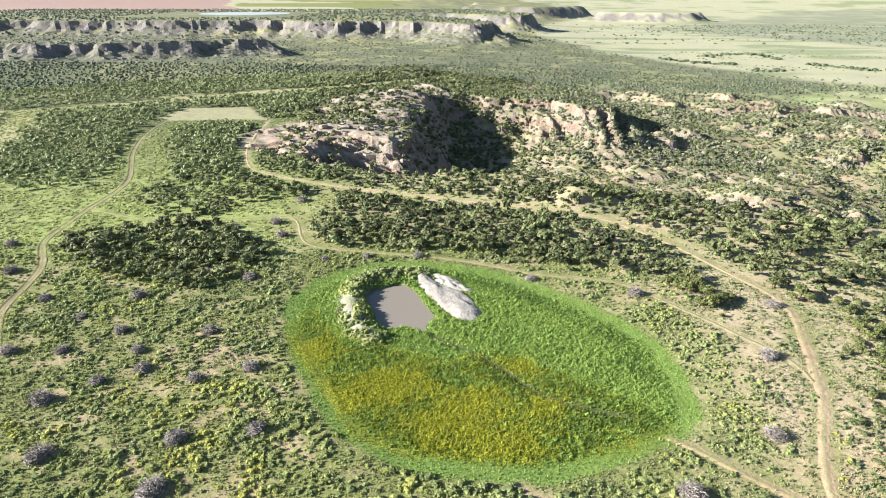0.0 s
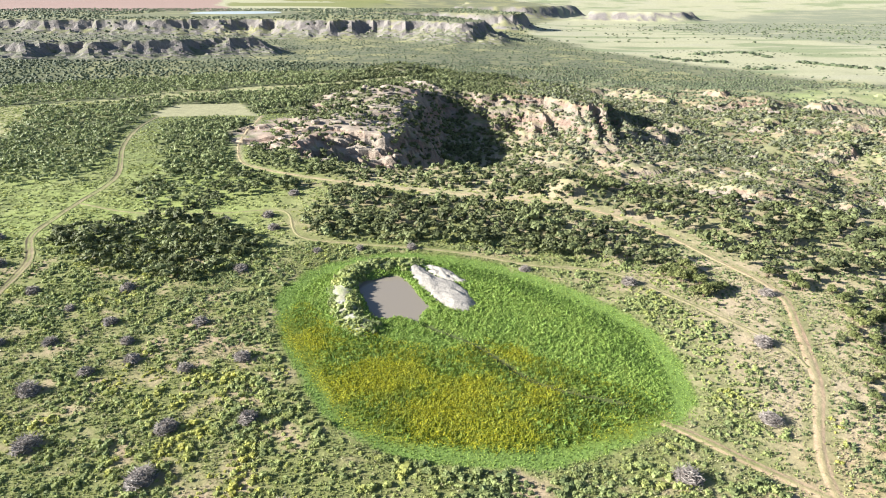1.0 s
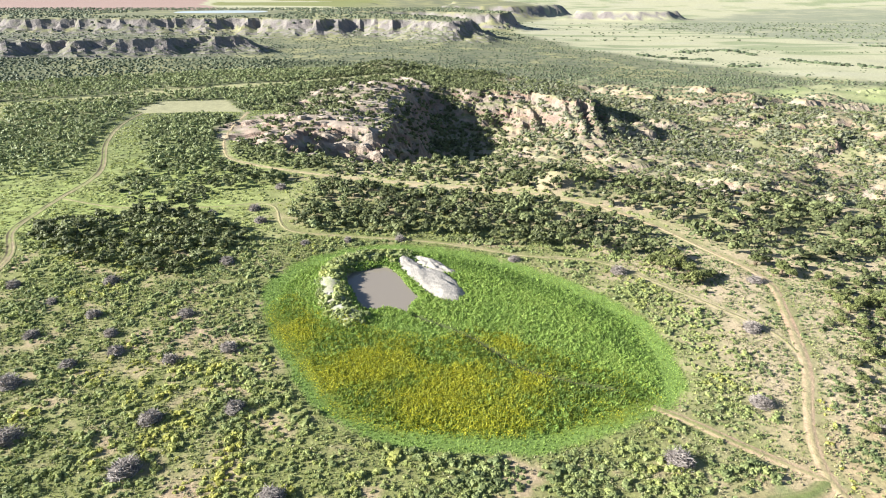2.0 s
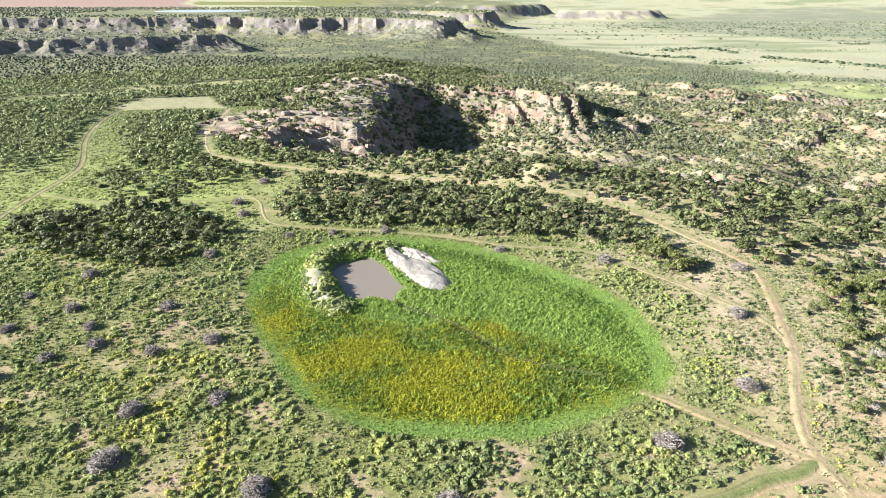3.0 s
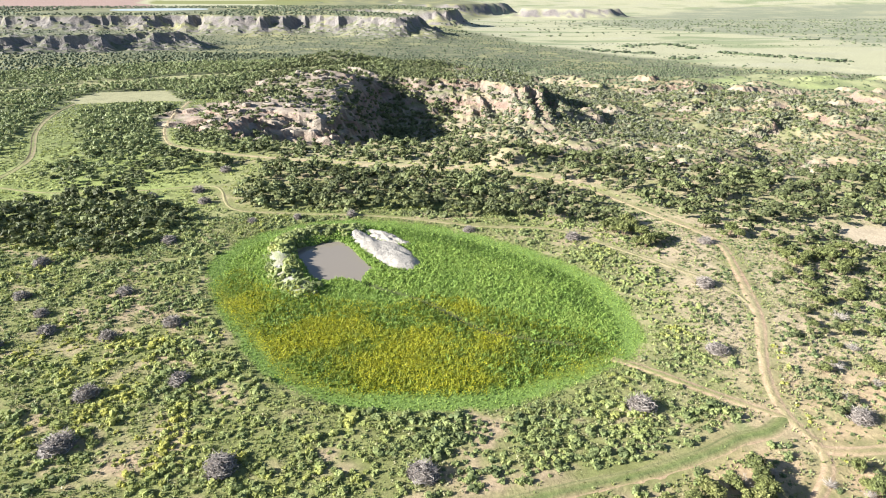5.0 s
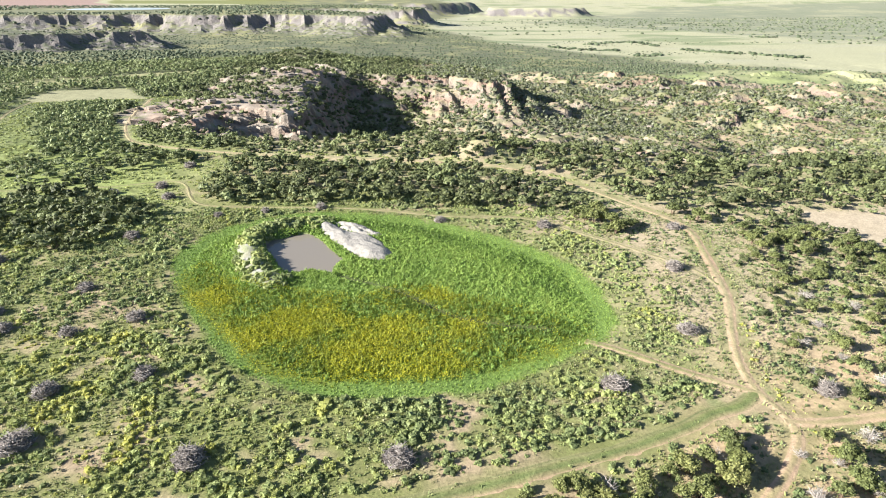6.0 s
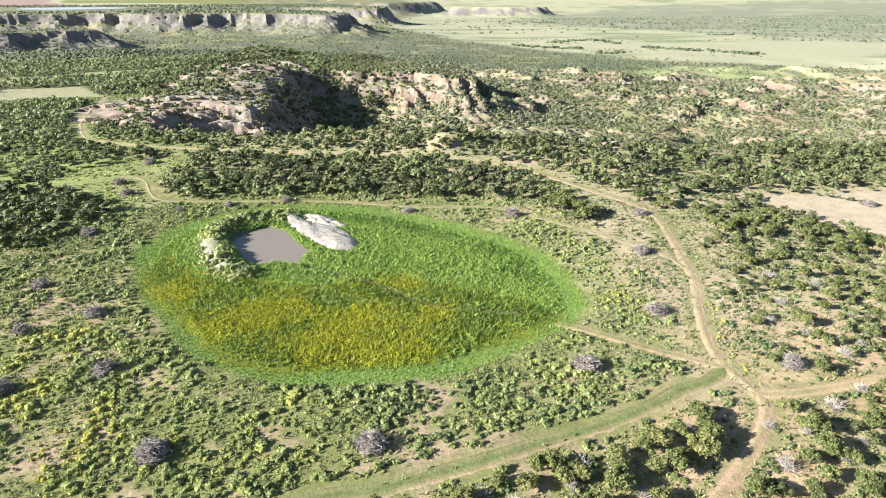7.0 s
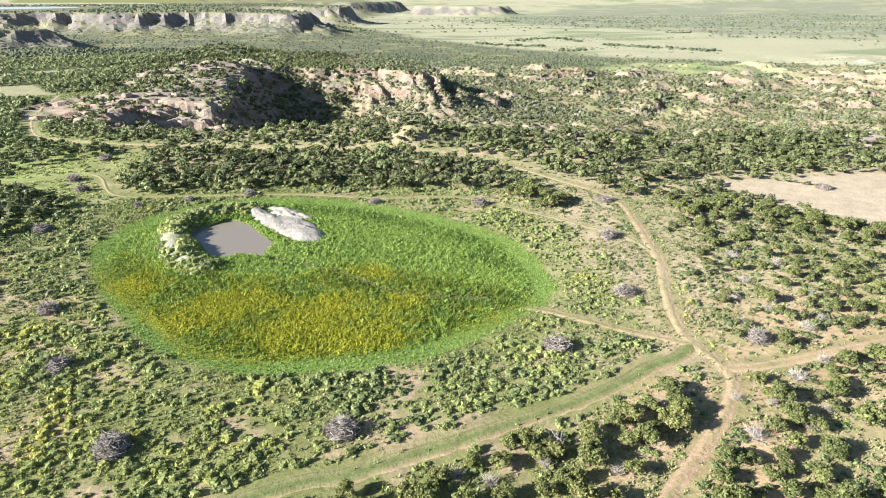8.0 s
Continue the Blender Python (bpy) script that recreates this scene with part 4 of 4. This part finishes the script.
# ---------------------------------------------------------------- low shrubs, grass and marsh
def build_low_growth():
    rng = np.random.default_rng(21)

    def clump(seed, count, leaf, tall=0.5):
        r = np.random.default_rng(seed)
        pieces = [blob(DOME, (0, 0, 0.0), (0.4, 0.4, tall * 0.8), 0.2, r), sprays((0, 0, 0.0), (0.46, 0.46, tall), count - 3, leaf, r, 0.6)]
        return join(pieces)

    def bush(seed, lobes, count, leaf):
        r = np.random.default_rng(seed)
        pieces = []
        for k in range(lobes):
            a, q = 6.283 * (k + r.uniform(0, 0.7)) / lobes, r.uniform(0.12, 0.34)
            w, h = r.uniform(0.28, 0.40), r.uniform(0.36, 0.58)
            c = (math.cos(a) * q, math.sin(a) * q, -0.03)
            pieces += [blob(DOME, c, (w * 0.9, w * 0.9, h * 0.9), 0.25, r), sprays(c, (w, w, h), count - 4, leaf, r, 0.95), leaves(c, (w, w, h), 4, leaf * 1.2, r, 0.0, 0.3, 0.4)]
        return join(pieces)

    forbs = [bush(500 + k, 3, 20, 0.14) for k in range(10)]
    thin = [bush(515 + k, 2, 10, 0.20) for k in range(8)]
    x, y = scatter(-150, 130, 24, 135, 0.93, rng)
    patch = 0.5 * fbm(x, y, 6, 3, 101) + 0.5 * fbm(x, y, 1.9, 2, 102)
    cover = 0.48 + 0.42 * step(0.38, 0.54, patch + 0.02 * (x < -10))
    east = x > np.interp(y, [20, 54, 70, 106, 140], [24, 42, 48, 52, 30])
    south = y < np.interp(x, TRACKS["south"][::-1, 0], TRACKS["south"][::-1, 1]) - 1.5
    cover = np.where(east, 0.30 + 0.30 * step(0.42, 0.60, patch), np.where(south & (x > 2), 0.4 * cover, cover))
    cover = cover * step(0.2, 1.6, -depth_in(x, y, MARSH)) * step(0.9, 1.5, track_distance(x, y)) * step(1.6, 2.2, line_distance(x, y, TRACKS["south"])) * step(-1, 2, -depth_in(x, y, BARE)) * 0.96
    cover = np.maximum(cover, 0.9 * (line_distance(x, y, BERM) < 2.8)) * (1 - 0.7 * step(2.0, 1.2, line_distance(x, y, STRIP)))
    cover = cover * (depth_in(x, y, POND) < -0.3)
    keep = rng.uniform(0, 1, len(x)) < cover
    x, y = x[keep], y[keep]
    patch = 0.5 * fbm(x, y, 6, 3, 101) + 0.5 * fbm(x, y, 1.9, 2, 102)
    size = rng.uniform(0.5, 1.25, len(x)) * (0.72 + 0.5 * step(0.38, 0.60, patch)) * (0.8 + 0.4 * fbm(x, y, 14, 2, 103))
    size = np.where(line_distance(x, y, BERM) < 2.8, size * np.where(x < -14, 1.45, 1.25), size)
    size = np.where((x > np.interp(y, [20, 54, 70, 106, 140], [2, 42, 48, 52, 30])), size * np.where(y > 47, 0.72, 0.72), size)
    lane = line_distance(x, y, TRACKS["rim"])
    flowering = (lane > 1.0) * (lane < 3.0) * (x > np.interp(y, [44, 50, 60, 77], [45, 46, 48, 56.5])) * (y > 45) * (y < 68)
    gold = step(0.54, 0.66, fbm(x, y, 13, 3, 104)) * (x < 10) * (line_distance(x, y, BERM) > 4)
    tint = np.clip(0.04 + 0.75 * fbm(x, y, 7, 3, 105) + rng.uniform(-0.25, 0.25, len(x)) + 0.3 * gold + 0.6 * flowering - 0.52 * (x > np.interp(y, [20, 54, 70, 106, 140], [24, 42, 48, 52, 30])) * (1 - flowering), 0, 1)
    near = np.hypot(x, y) < 74
    stuff("low_shrubs", thin, x[~near], y[~near], size[~near], tint[~near], M_FORB, "knee-high green shrubs spread over open ground", "shrubs")
    x, y, size, tint = x[near], y[near], size[near], tint[near]
    stuff("low_shrubs", forbs, x, y, size, tint, M_FORB, "knee-high green and yellow-green shrubs on tan soil", "shrubs")
    x, y = scatter(-230, 60, 118, 330, 1.2, rng)
    cover = 0.38 + 0.6 * step(0.42, 0.58, 0.5 * fbm(x, y, 9, 3, 106) + 0.5 * fbm(x, y, 2.5, 2, 107))
    cover = cover * step(1.2, 2.2, track_distance(x, y)) * (depth_in(x, y, MARSH) < -1) * (depth_in(x, y, FIELD) < 0) * (wooded(x, y) < 0.6) * (1 - 0.93 * rock_flank(x, y)) * (height(x, y) > -2.5)
    keep = (rng.uniform(0, 1, len(x)) < cover) & (y > 118 + 17 * (x > -60))
    x, y = x[keep], y[keep]
    tufts = [clump(520 + k, 9, 0.28, 0.24) for k in range(6)]
    stuff("grass_tufts", tufts, x, y, rng.uniform(0.7, 1.7, len(x)), np.clip(0.6 + rng.uniform(-0.2, 0.15, len(x)), 0, 1), M_FORB, "bright green grass clumps on open ground", "grass")
    # fine grass between the shrubs
    scrub = [join([blob(DOME, (0, 0, -0.1), (0.8, 0.8, 0.85), 0.25, np.random.default_rng(590 + k)), sprays((0, 0, 0.0), (0.9, 0.9, 0.85), 8, 0.5, np.random.default_rng(595 + k))]) for k in range(6)]
    x, y = scatter(-95, 330, 125, 460, 2.3, rng)
    keep = (np.hypot(x, y) < 460) & (rng.uniform(0, 1, len(x)) < 0.85 * step(0.30, 0.46, fbm(x, y, 11, 3, 121)) * ((wooded(x, y) > 0.03) | (height(x, y) < -2)) * (1 - 0.5 * rock_flank(x, y)))
    x, y = x[keep], y[keep]
    ok = ~((x > 30) & (y < 150))
    x, y = x[ok], y[ok]
    size, shade = rng.uniform(0.6, 1.4, len(x)) * np.where(y > 270, 1.4, 1.0), rng.uniform(0.0, 0.6, len(x))
    grey = (rng.uniform(0, 1, len(x)) < 0.75) & (x > 45)
    stuff("slope_scrub", scrub, x[~grey], y[~grey], size[~grey], shade[~grey], M_WOODS, "low dark green scrub on canyon slopes", "shrubs")
    stuff("slope_scrub", scrub, x[grey], y[grey], size[grey], shade[grey] * 1.6, M_SILVER, "low grey-green scrub on broken pale ground", "shrubs")

    def sprig(seed):
        r = np.random.default_rng(seed)
        a = r.uniform(0, 6.283, 4)
        p = np.stack([r.uniform(-0.2, 0.2, 4), r.uniform(-0.2, 0.2, 4), np.zeros(4)], -1)
        side = np.stack([np.cos(a), np.sin(a), 0 * a], -1) * 0.1
        tip = p + np.stack([r.uniform(-0.2, 0.2, 4), r.uniform(-0.2, 0.2, 4), r.uniform(0.18, 0.36, 4)], -1)
        return np.stack([p - side, p + side, tip], 1).reshape(-1, 3), np.arange(12).reshape(-1, 3)

    x, y = scatter(-110, 120, 26, 140, 0.52, rng)
    green = 0.5 * fbm(x, y, 9, 4, 52) + 0.5 * fbm(x, y, 2.4, 3, 51)
    cover = step(0.36, 0.58, green) * np.where(x > np.interp(y, [20, 54, 70, 106, 140], [24, 42, 48, 52, 30]), 0.30, 0.95)
    cover = cover * (depth_in(x, y, MARSH) < 0) * (depth_in(x, y, BARE) < -1)
    away = line_distance(x, y, TRACKS["south"])
    cover = np.where(away < 2.2, 0.12 * step(0.15, 0.6, np.abs(away - 1.05)), cover)
    for key, line in TRACKS.items():
        if key != "south":
            cover = np.maximum(cover, 0.35 * step(3.0, 1.6, line_distance(x, y, line))) * step(0.55, 0.95, line_distance(x, y, line))
    keep = (np.hypot(x, y) < 135) & (rng.uniform(0, 1, len(x)) < cover)
    x, y = x[keep], y[keep]
    stuff("fine_grass", [sprig(530 + k) for k in range(8)], x, y, rng.uniform(0.6, 1.2, len(x)), np.clip(rng.uniform(0.15, 0.7, len(x)), 0, 1), M_FORB, "short yellow-green grass between shrubs", "grass", 0.02)
    x, y = scatter(-90, 125, 26, 135, 0.62, rng)
    eastern = x > np.interp(y, [20, 54, 70, 106, 140], [24, 42, 48, 52, 30])
    cover = (0.5 + 0.2 * eastern) * step(0.36, 0.56, fbm(x, y, 5, 3, 122)) * (depth_in(x, y, MARSH) < -0.5) * (depth_in(x, y, BARE) < -1) * step(1.0, 1.5, track_distance(x, y)) * step(1.8, 2.4, line_distance(x, y, TRACKS["south"]))
    keep = (np.hypot(x, y) < 132) & (rng.uniform(0, 1, len(x)) < cover)
    x, y = x[keep], y[keep]
    straw = [sprays((0, 0, 0.02), (0.2, 0.2, 0.22), 7, 0.16, np.random.default_rng(535 + k), 0.9) for k in range(8)]
    stuff("dry_grass", straw, x, y, rng.uniform(0.7, 1.5, len(x)), rng.uniform(0, 1, len(x)), M_STRAW, "straw-coloured dry grass tufts on tan soil", "grass", 0.02)
    # marsh
    def blades(seed, count, tall):
        r = np.random.default_rng(seed)
        a = r.uniform(0, 6.283, count)
        p = np.stack([r.uniform(-0.25, 0.25, count), r.uniform(-0.25, 0.25, count), np.zeros(count)], -1)
        side = np.stack([np.cos(a), np.sin(a), 0 * a], -1) * 0.11
        tip = p + np.stack([r.uniform(-0.4, 0.4, count), r.uniform(-0.4, 0.4, count), 0.75 * tall * r.uniform(0.6, 1.2, count)], -1)
        return np.stack([p - side, p + side, tip], 1).reshape(-1, 3), np.arange(count * 3).reshape(-1, 3)

    x, y = scatter(-34, 42, 56, 129, 0.42, rng)
    keep = (depth_in(x, y, MARSH) > -0.3) & (depth_in(x, y, SPOIL) < 0.2) & (depth_in(x, y, POND) < -0.2) & (line_distance(x, y, BERM) > 2.0) & (line_distance(x, y, GULLY) > 0.4)
    x, y = x[keep], y[keep]
    bloom = depth_in(x, y, BLOOM)
    tint = np.clip(0.62 + 0.6 * (fbm(x, y, 5, 3, 111) - 0.5) + rng.uniform(-0.2, 0.2, len(x)) + (-0.3 + 0.6 * golden(x, y)) * step(-0.6, 0.8, bloom), 0, 1)
    deep = depth_in(x, y, MARSH)
    rim = step(5, 2.5, deep)
    tint = np.clip(np.maximum(tint, 0.34 * step(4.5, 3.2, deep)) - 0.38 * step(2.5, 4.5, deep) * step(10, 6.5, deep) * step(-5, 5, x) * step(84, 92, y + 0.3 * x), 0, 1)
    tint = np.clip(tint - 0.22 * np.exp(-(line_distance(x, y, GULLY) / 3.0) ** 2) * step(3, 10, x), 0, 1)
    tuft, inside = rng.uniform(0.6, 1.2, len(x)) * (1 - 0.45 * rim), (bloom + 0.8 * rng.normal(size=len(x)) > 0) & (rng.uniform(0, 1, len(x)) < 0.5 + 0.8 * golden(x, y))
    stuff("flowering_grass", [blades(550 + k, 6, 0.6) for k in range(8)], x[inside], y[inside], tuft[inside], tint[inside], M_BLOOM, "olive-green flowering marsh plants in mottled patches", "grass", 0.02)
    x, y, tuft, tint = x[~inside], y[~inside], tuft[~inside], tint[~inside]
    stuff("marsh_grass", [blades(540 + k, 6, 0.55) for k in range(8)], x, y, tuft, tint, M_SEDGE, "lush bright green marsh grass filling the basin", "grass", 0.02)
    heavy = [bush(560 + k, 2, 16, 0.24) for k in range(6)]
    x, y = scatter(-34, 42, 56, 129, 0.8, rng)
    deep = depth_in(x, y, MARSH)
    north = step(0, 6, y - np.interp(x, [-30, -3, 8, 19, 36], [140, 96, 86, 82, 74]))
    keep = (deep > 8) & (rng.uniform(0, 1, len(x)) < north * 0.9 * step(0.36, 0.50, fbm(x, y, 6, 3, 112))) & (depth_in(x, y, POND) < -0.5) & (depth_in(x, y, SPOIL) < 0.2)
    x, y = x[keep], y[keep]
    stuff("marsh_weeds", heavy, x, y, rng.uniform(0.55, 1.1, len(x)), np.clip(rng.uniform(0.3, 0.7, len(x)), 0, 1), M_SEDGE, "leafy green weeds standing in the basin", "weeds")
    low = [bush(570 + k, 2, 10, 0.22) for k in range(6)]
    x, y = scatter(-34, 42, 56, 129, 0.85, rng)
    keep = (depth_in(x, y, MARSH) > 3.0) & (depth_in(x, y, SPOIL) < 0.2) & (depth_in(x, y, POND) < -0.4) & (line_distance(x, y, GULLY) > 0.9) & (line_distance(x, y, BERM) > 2.4)
    keep = keep & (rng.uniform(0, 1, len(x)) < 0.15 + 0.6 * step(0.42, 0.58, fbm(x, y, 3.5, 3, 116)))
    x, y = x[keep], y[keep]
    inside = (depth_in(x, y, BLOOM) > 0) & (rng.uniform(0, 1, len(x)) < 0.5 + 0.8 * golden(x, y))
    lush = np.clip(0.15 + 0.7 * fbm(x, y, 6, 3, 117) + rng.uniform(-0.2, 0.2, len(x)), 0, 1)
    stuff("marsh_weeds", low, x[inside], y[inside], rng.uniform(0.5, 0.9, inside.sum()), lush[inside], M_BLOOM, "low olive-green leafy weeds among flowers", "weeds")
    stuff("marsh_weeds", low, x[~inside], y[~inside], rng.uniform(0.5, 1.0, (~inside).sum()), lush[~inside], M_SEDGE, "low bright green leafy weeds in the basin", "weeds")
    # flowers
    def heads(seed, count):
        r = np.random.default_rng(seed)
        p = np.stack([r.uniform(-0.5, 0.5, count), r.uniform(-0.5, 0.5, count), r.uniform(0.4, 0.75, count)], -1)
        a = r.uniform(0, 6.283, count)
        s = 0.055
        c = [p + s * np.stack([np.cos(a + q), np.sin(a + q), r.uniform(-0.5, 0.5, count)], -1) for q in (0, 2.1, 4.2)]
        return np.stack(c, 1).reshape(-1, 3), np.arange(count * 3).reshape(-1, 3)

    x, y = scatter(-34, 42, 56, 106, 0.62, rng)
    b = depth_in(x, y, BLOOM)
    dense = 0.85 * golden(x, y) + 0.1 + 0.5 * step(1.6, 0.4, np.abs(b)) * (x < 5)
    keep = (b > -0.3) & (rng.uniform(0, 1, len(x)) < dense)
    x, y = x[keep], y[keep]
    stuff("yellow_flowers", [heads(580 + k, 9) for k in range(6)], x, y, np.ones(len(x)), rng.uniform(0, 1, len(x)), M_PETAL, "carpet of small yellow flowers in the basin", "flowers", 0.0)


build_low_growth()


# ---------------------------------------------------------------- ledges of broken rock along the canyon's rim
def build_outcrops():
    rng = np.random.default_rng(77)

    def slab(seed):
        r = np.random.default_rng(seed)
        n = 9
        a = (np.arange(n) + r.uniform(-0.3, 0.3, n)) * 2 * math.pi / n
        q = r.uniform(0.7, 1.1, n)
        rings = [(1.0, 0.0), (1.04, 0.55), (0.92, 0.9), (0.55, 1.0)]
        v = np.concatenate([np.stack([np.cos(a) * q * k + r.normal(0, 0.03, n), np.sin(a) * q * k + r.normal(0, 0.03, n), h + r.normal(0, 0.06, n)], -1) for k, h in rings] + [[(0, 0, 1.02)]])
        f = []
        for k in range(3):
            for i in range(n):
                j = (i + 1) % n
                f += [(k * n + i, k * n + j, k * n + n + j), (k * n + i, k * n + n + j, k * n + n + i)]
        f += [(3 * n + i, 3 * n + (i + 1) % n, 4 * n) for i in range(n)]
        return tri_mesh("slab", v, np.array(f), M_ROCK)

    meshes = [slab(700 + k) for k in range(8)]
    spots = [(55, 178, 1), (62, 175.5, 1.2), (70, 171.5, 1.3), (78, 167.5, 1.2), (86, 161, 1.1), (93, 153, 1), (39, 188, 1), (29, 203, 0.9), (15, 202, 0.8), (-6, 201.5, 0.9),
             (-26, 204, 0.9), (-41, 207, 1), (-72, 231, 1.4), (-63, 238, 1.3), (-56, 262, 1.5), (-46, 263, 1.5), (-36, 260, 1.4), (-28, 268, 1.3), (-24, 292, 1.4), (-29, 312, 1.3)]
    spots += [(-50, 284, 1.4), (-60, 272, 1.3), (-30, 330, 1.5), (-42, 342, 1.4), (20, 354, 1.3), (35, 355, 1.4), (50, 352, 1.3), (62, 336, 1.3), (72, 313, 1.2), (158, 133, 1.6), (166, 136, 1.9),
              (120, 250, 1.4), (150, 290, 1.6), (186, 330, 1.6), (205, 380, 1.8), (170, 350, 1.5), (110, 300, 1.3), (230, 350, 1.6)]
    for x, y, s in spots:
        root = new("rock_outcrop", None)
        root.matrix_basis = pose(x, y, float(height(x, y)) - 0.4, 0, 0, rng.uniform(0, 360))
        z = 0.0
        for k in range(4):
            ob = part("slab", meshes[int(rng.integers(0, 8))], root)
            w, h = s * rng.uniform(1.3, 2.6) * (1 - 0.12 * k), s * rng.uniform(0.35, 0.7)
            off = s * rng.uniform(0.2, 1.6)
            a = rng.uniform(0, 6.283)
            ob.matrix_basis = pose(off * math.cos(a), off * math.sin(a), z, rng.uniform(-4, 4), rng.uniform(-4, 4), rng.uniform(0, 360)) @ Matrix.Diagonal((w, w * rng.uniform(0.6, 1), h, 1))
            z += h * 0.45
        tagged(root, "pale weathered sandstone ledge on the canyon edge", "rock outcrop", "rock ledges along the rim")


build_outcrops()


def build_silver():
    rng = np.random.default_rng(61)
    patterns = []
    for k in range(4):
        root = new("leafless_shrub", None)
        r = np.random.default_rng(600 + k)
        bits = []
        for n in range(60):
            a, up = r.uniform(0, 6.283), r.uniform(0.1, 1.4)
            d = np.array([math.cos(a) * math.cos(up), math.sin(a) * math.cos(up), math.sin(up)])
            base, long = d * r.uniform(0.05, 0.3), r.uniform(0.4, 0.75)
            knee = base + (d + 0.3 * r.normal(size=3)) * long
            bits.append(stick(base, knee, 0.022, 0.014))
            for fork in range(4):
                bits.append(stick(base + (knee - base) * r.uniform(0.5, 1.0), knee + (0.5 * d + 0.8 * r.normal(size=3)) * 0.26, 0.014, 0.006))
        v, f = join(bits)
        v[:, 2] = np.maximum(v[:, 2], 0.0)
        part("twig_crown", tri_mesh("twig_crown", v, f, M_TWIG, tint=np.full(len(v), 0.8 + 0.06 * k)), root)["kind"] = "stuff"
        v, f = stick((0, 0, -0.1), (0.04, 0.02, 0.4), 0.08, 0.04, 6)
        part("stem", tri_mesh("stem", v, f, M_TWIG, tint=np.full(len(v), 0.5)), root)
        tagged(root, "leafless pale grey shrub of radiating twigs among trees", "shrub", "leafless shrubs")
        patterns.append(root)
    spots = [(12, 39.5), (14.5, 38), (20, 38.5), (22, 41), (26, 36.5), (25.5, 39.8), (34.5, 43.5), (38.5, 44.8), (43.5, 42.6), (46.5, 41), (41, 37), 
             (52.5, 44), (56, 41.5), (58, 46), (51, 38.5), (62, 52.5), (55, 56), (61, 58), (66, 54), (58.5, 62), (64, 66), (70, 60), (73, 70), (68, 74), (47.5, 37)]
    for n, (x, y) in enumerate(spots):
        ob = patterns[n] if n < 4 else copy_thing(patterns[n % 4], Matrix.Identity(4))
        s = rng.uniform(0.7, 1.2)
        ob.matrix_basis = pose(x, y, float(height(x, y)) - 0.02, 0, 0, rng.uniform(0, 360)) @ Matrix.Diagonal((s, s, s, 1))


build_silver()
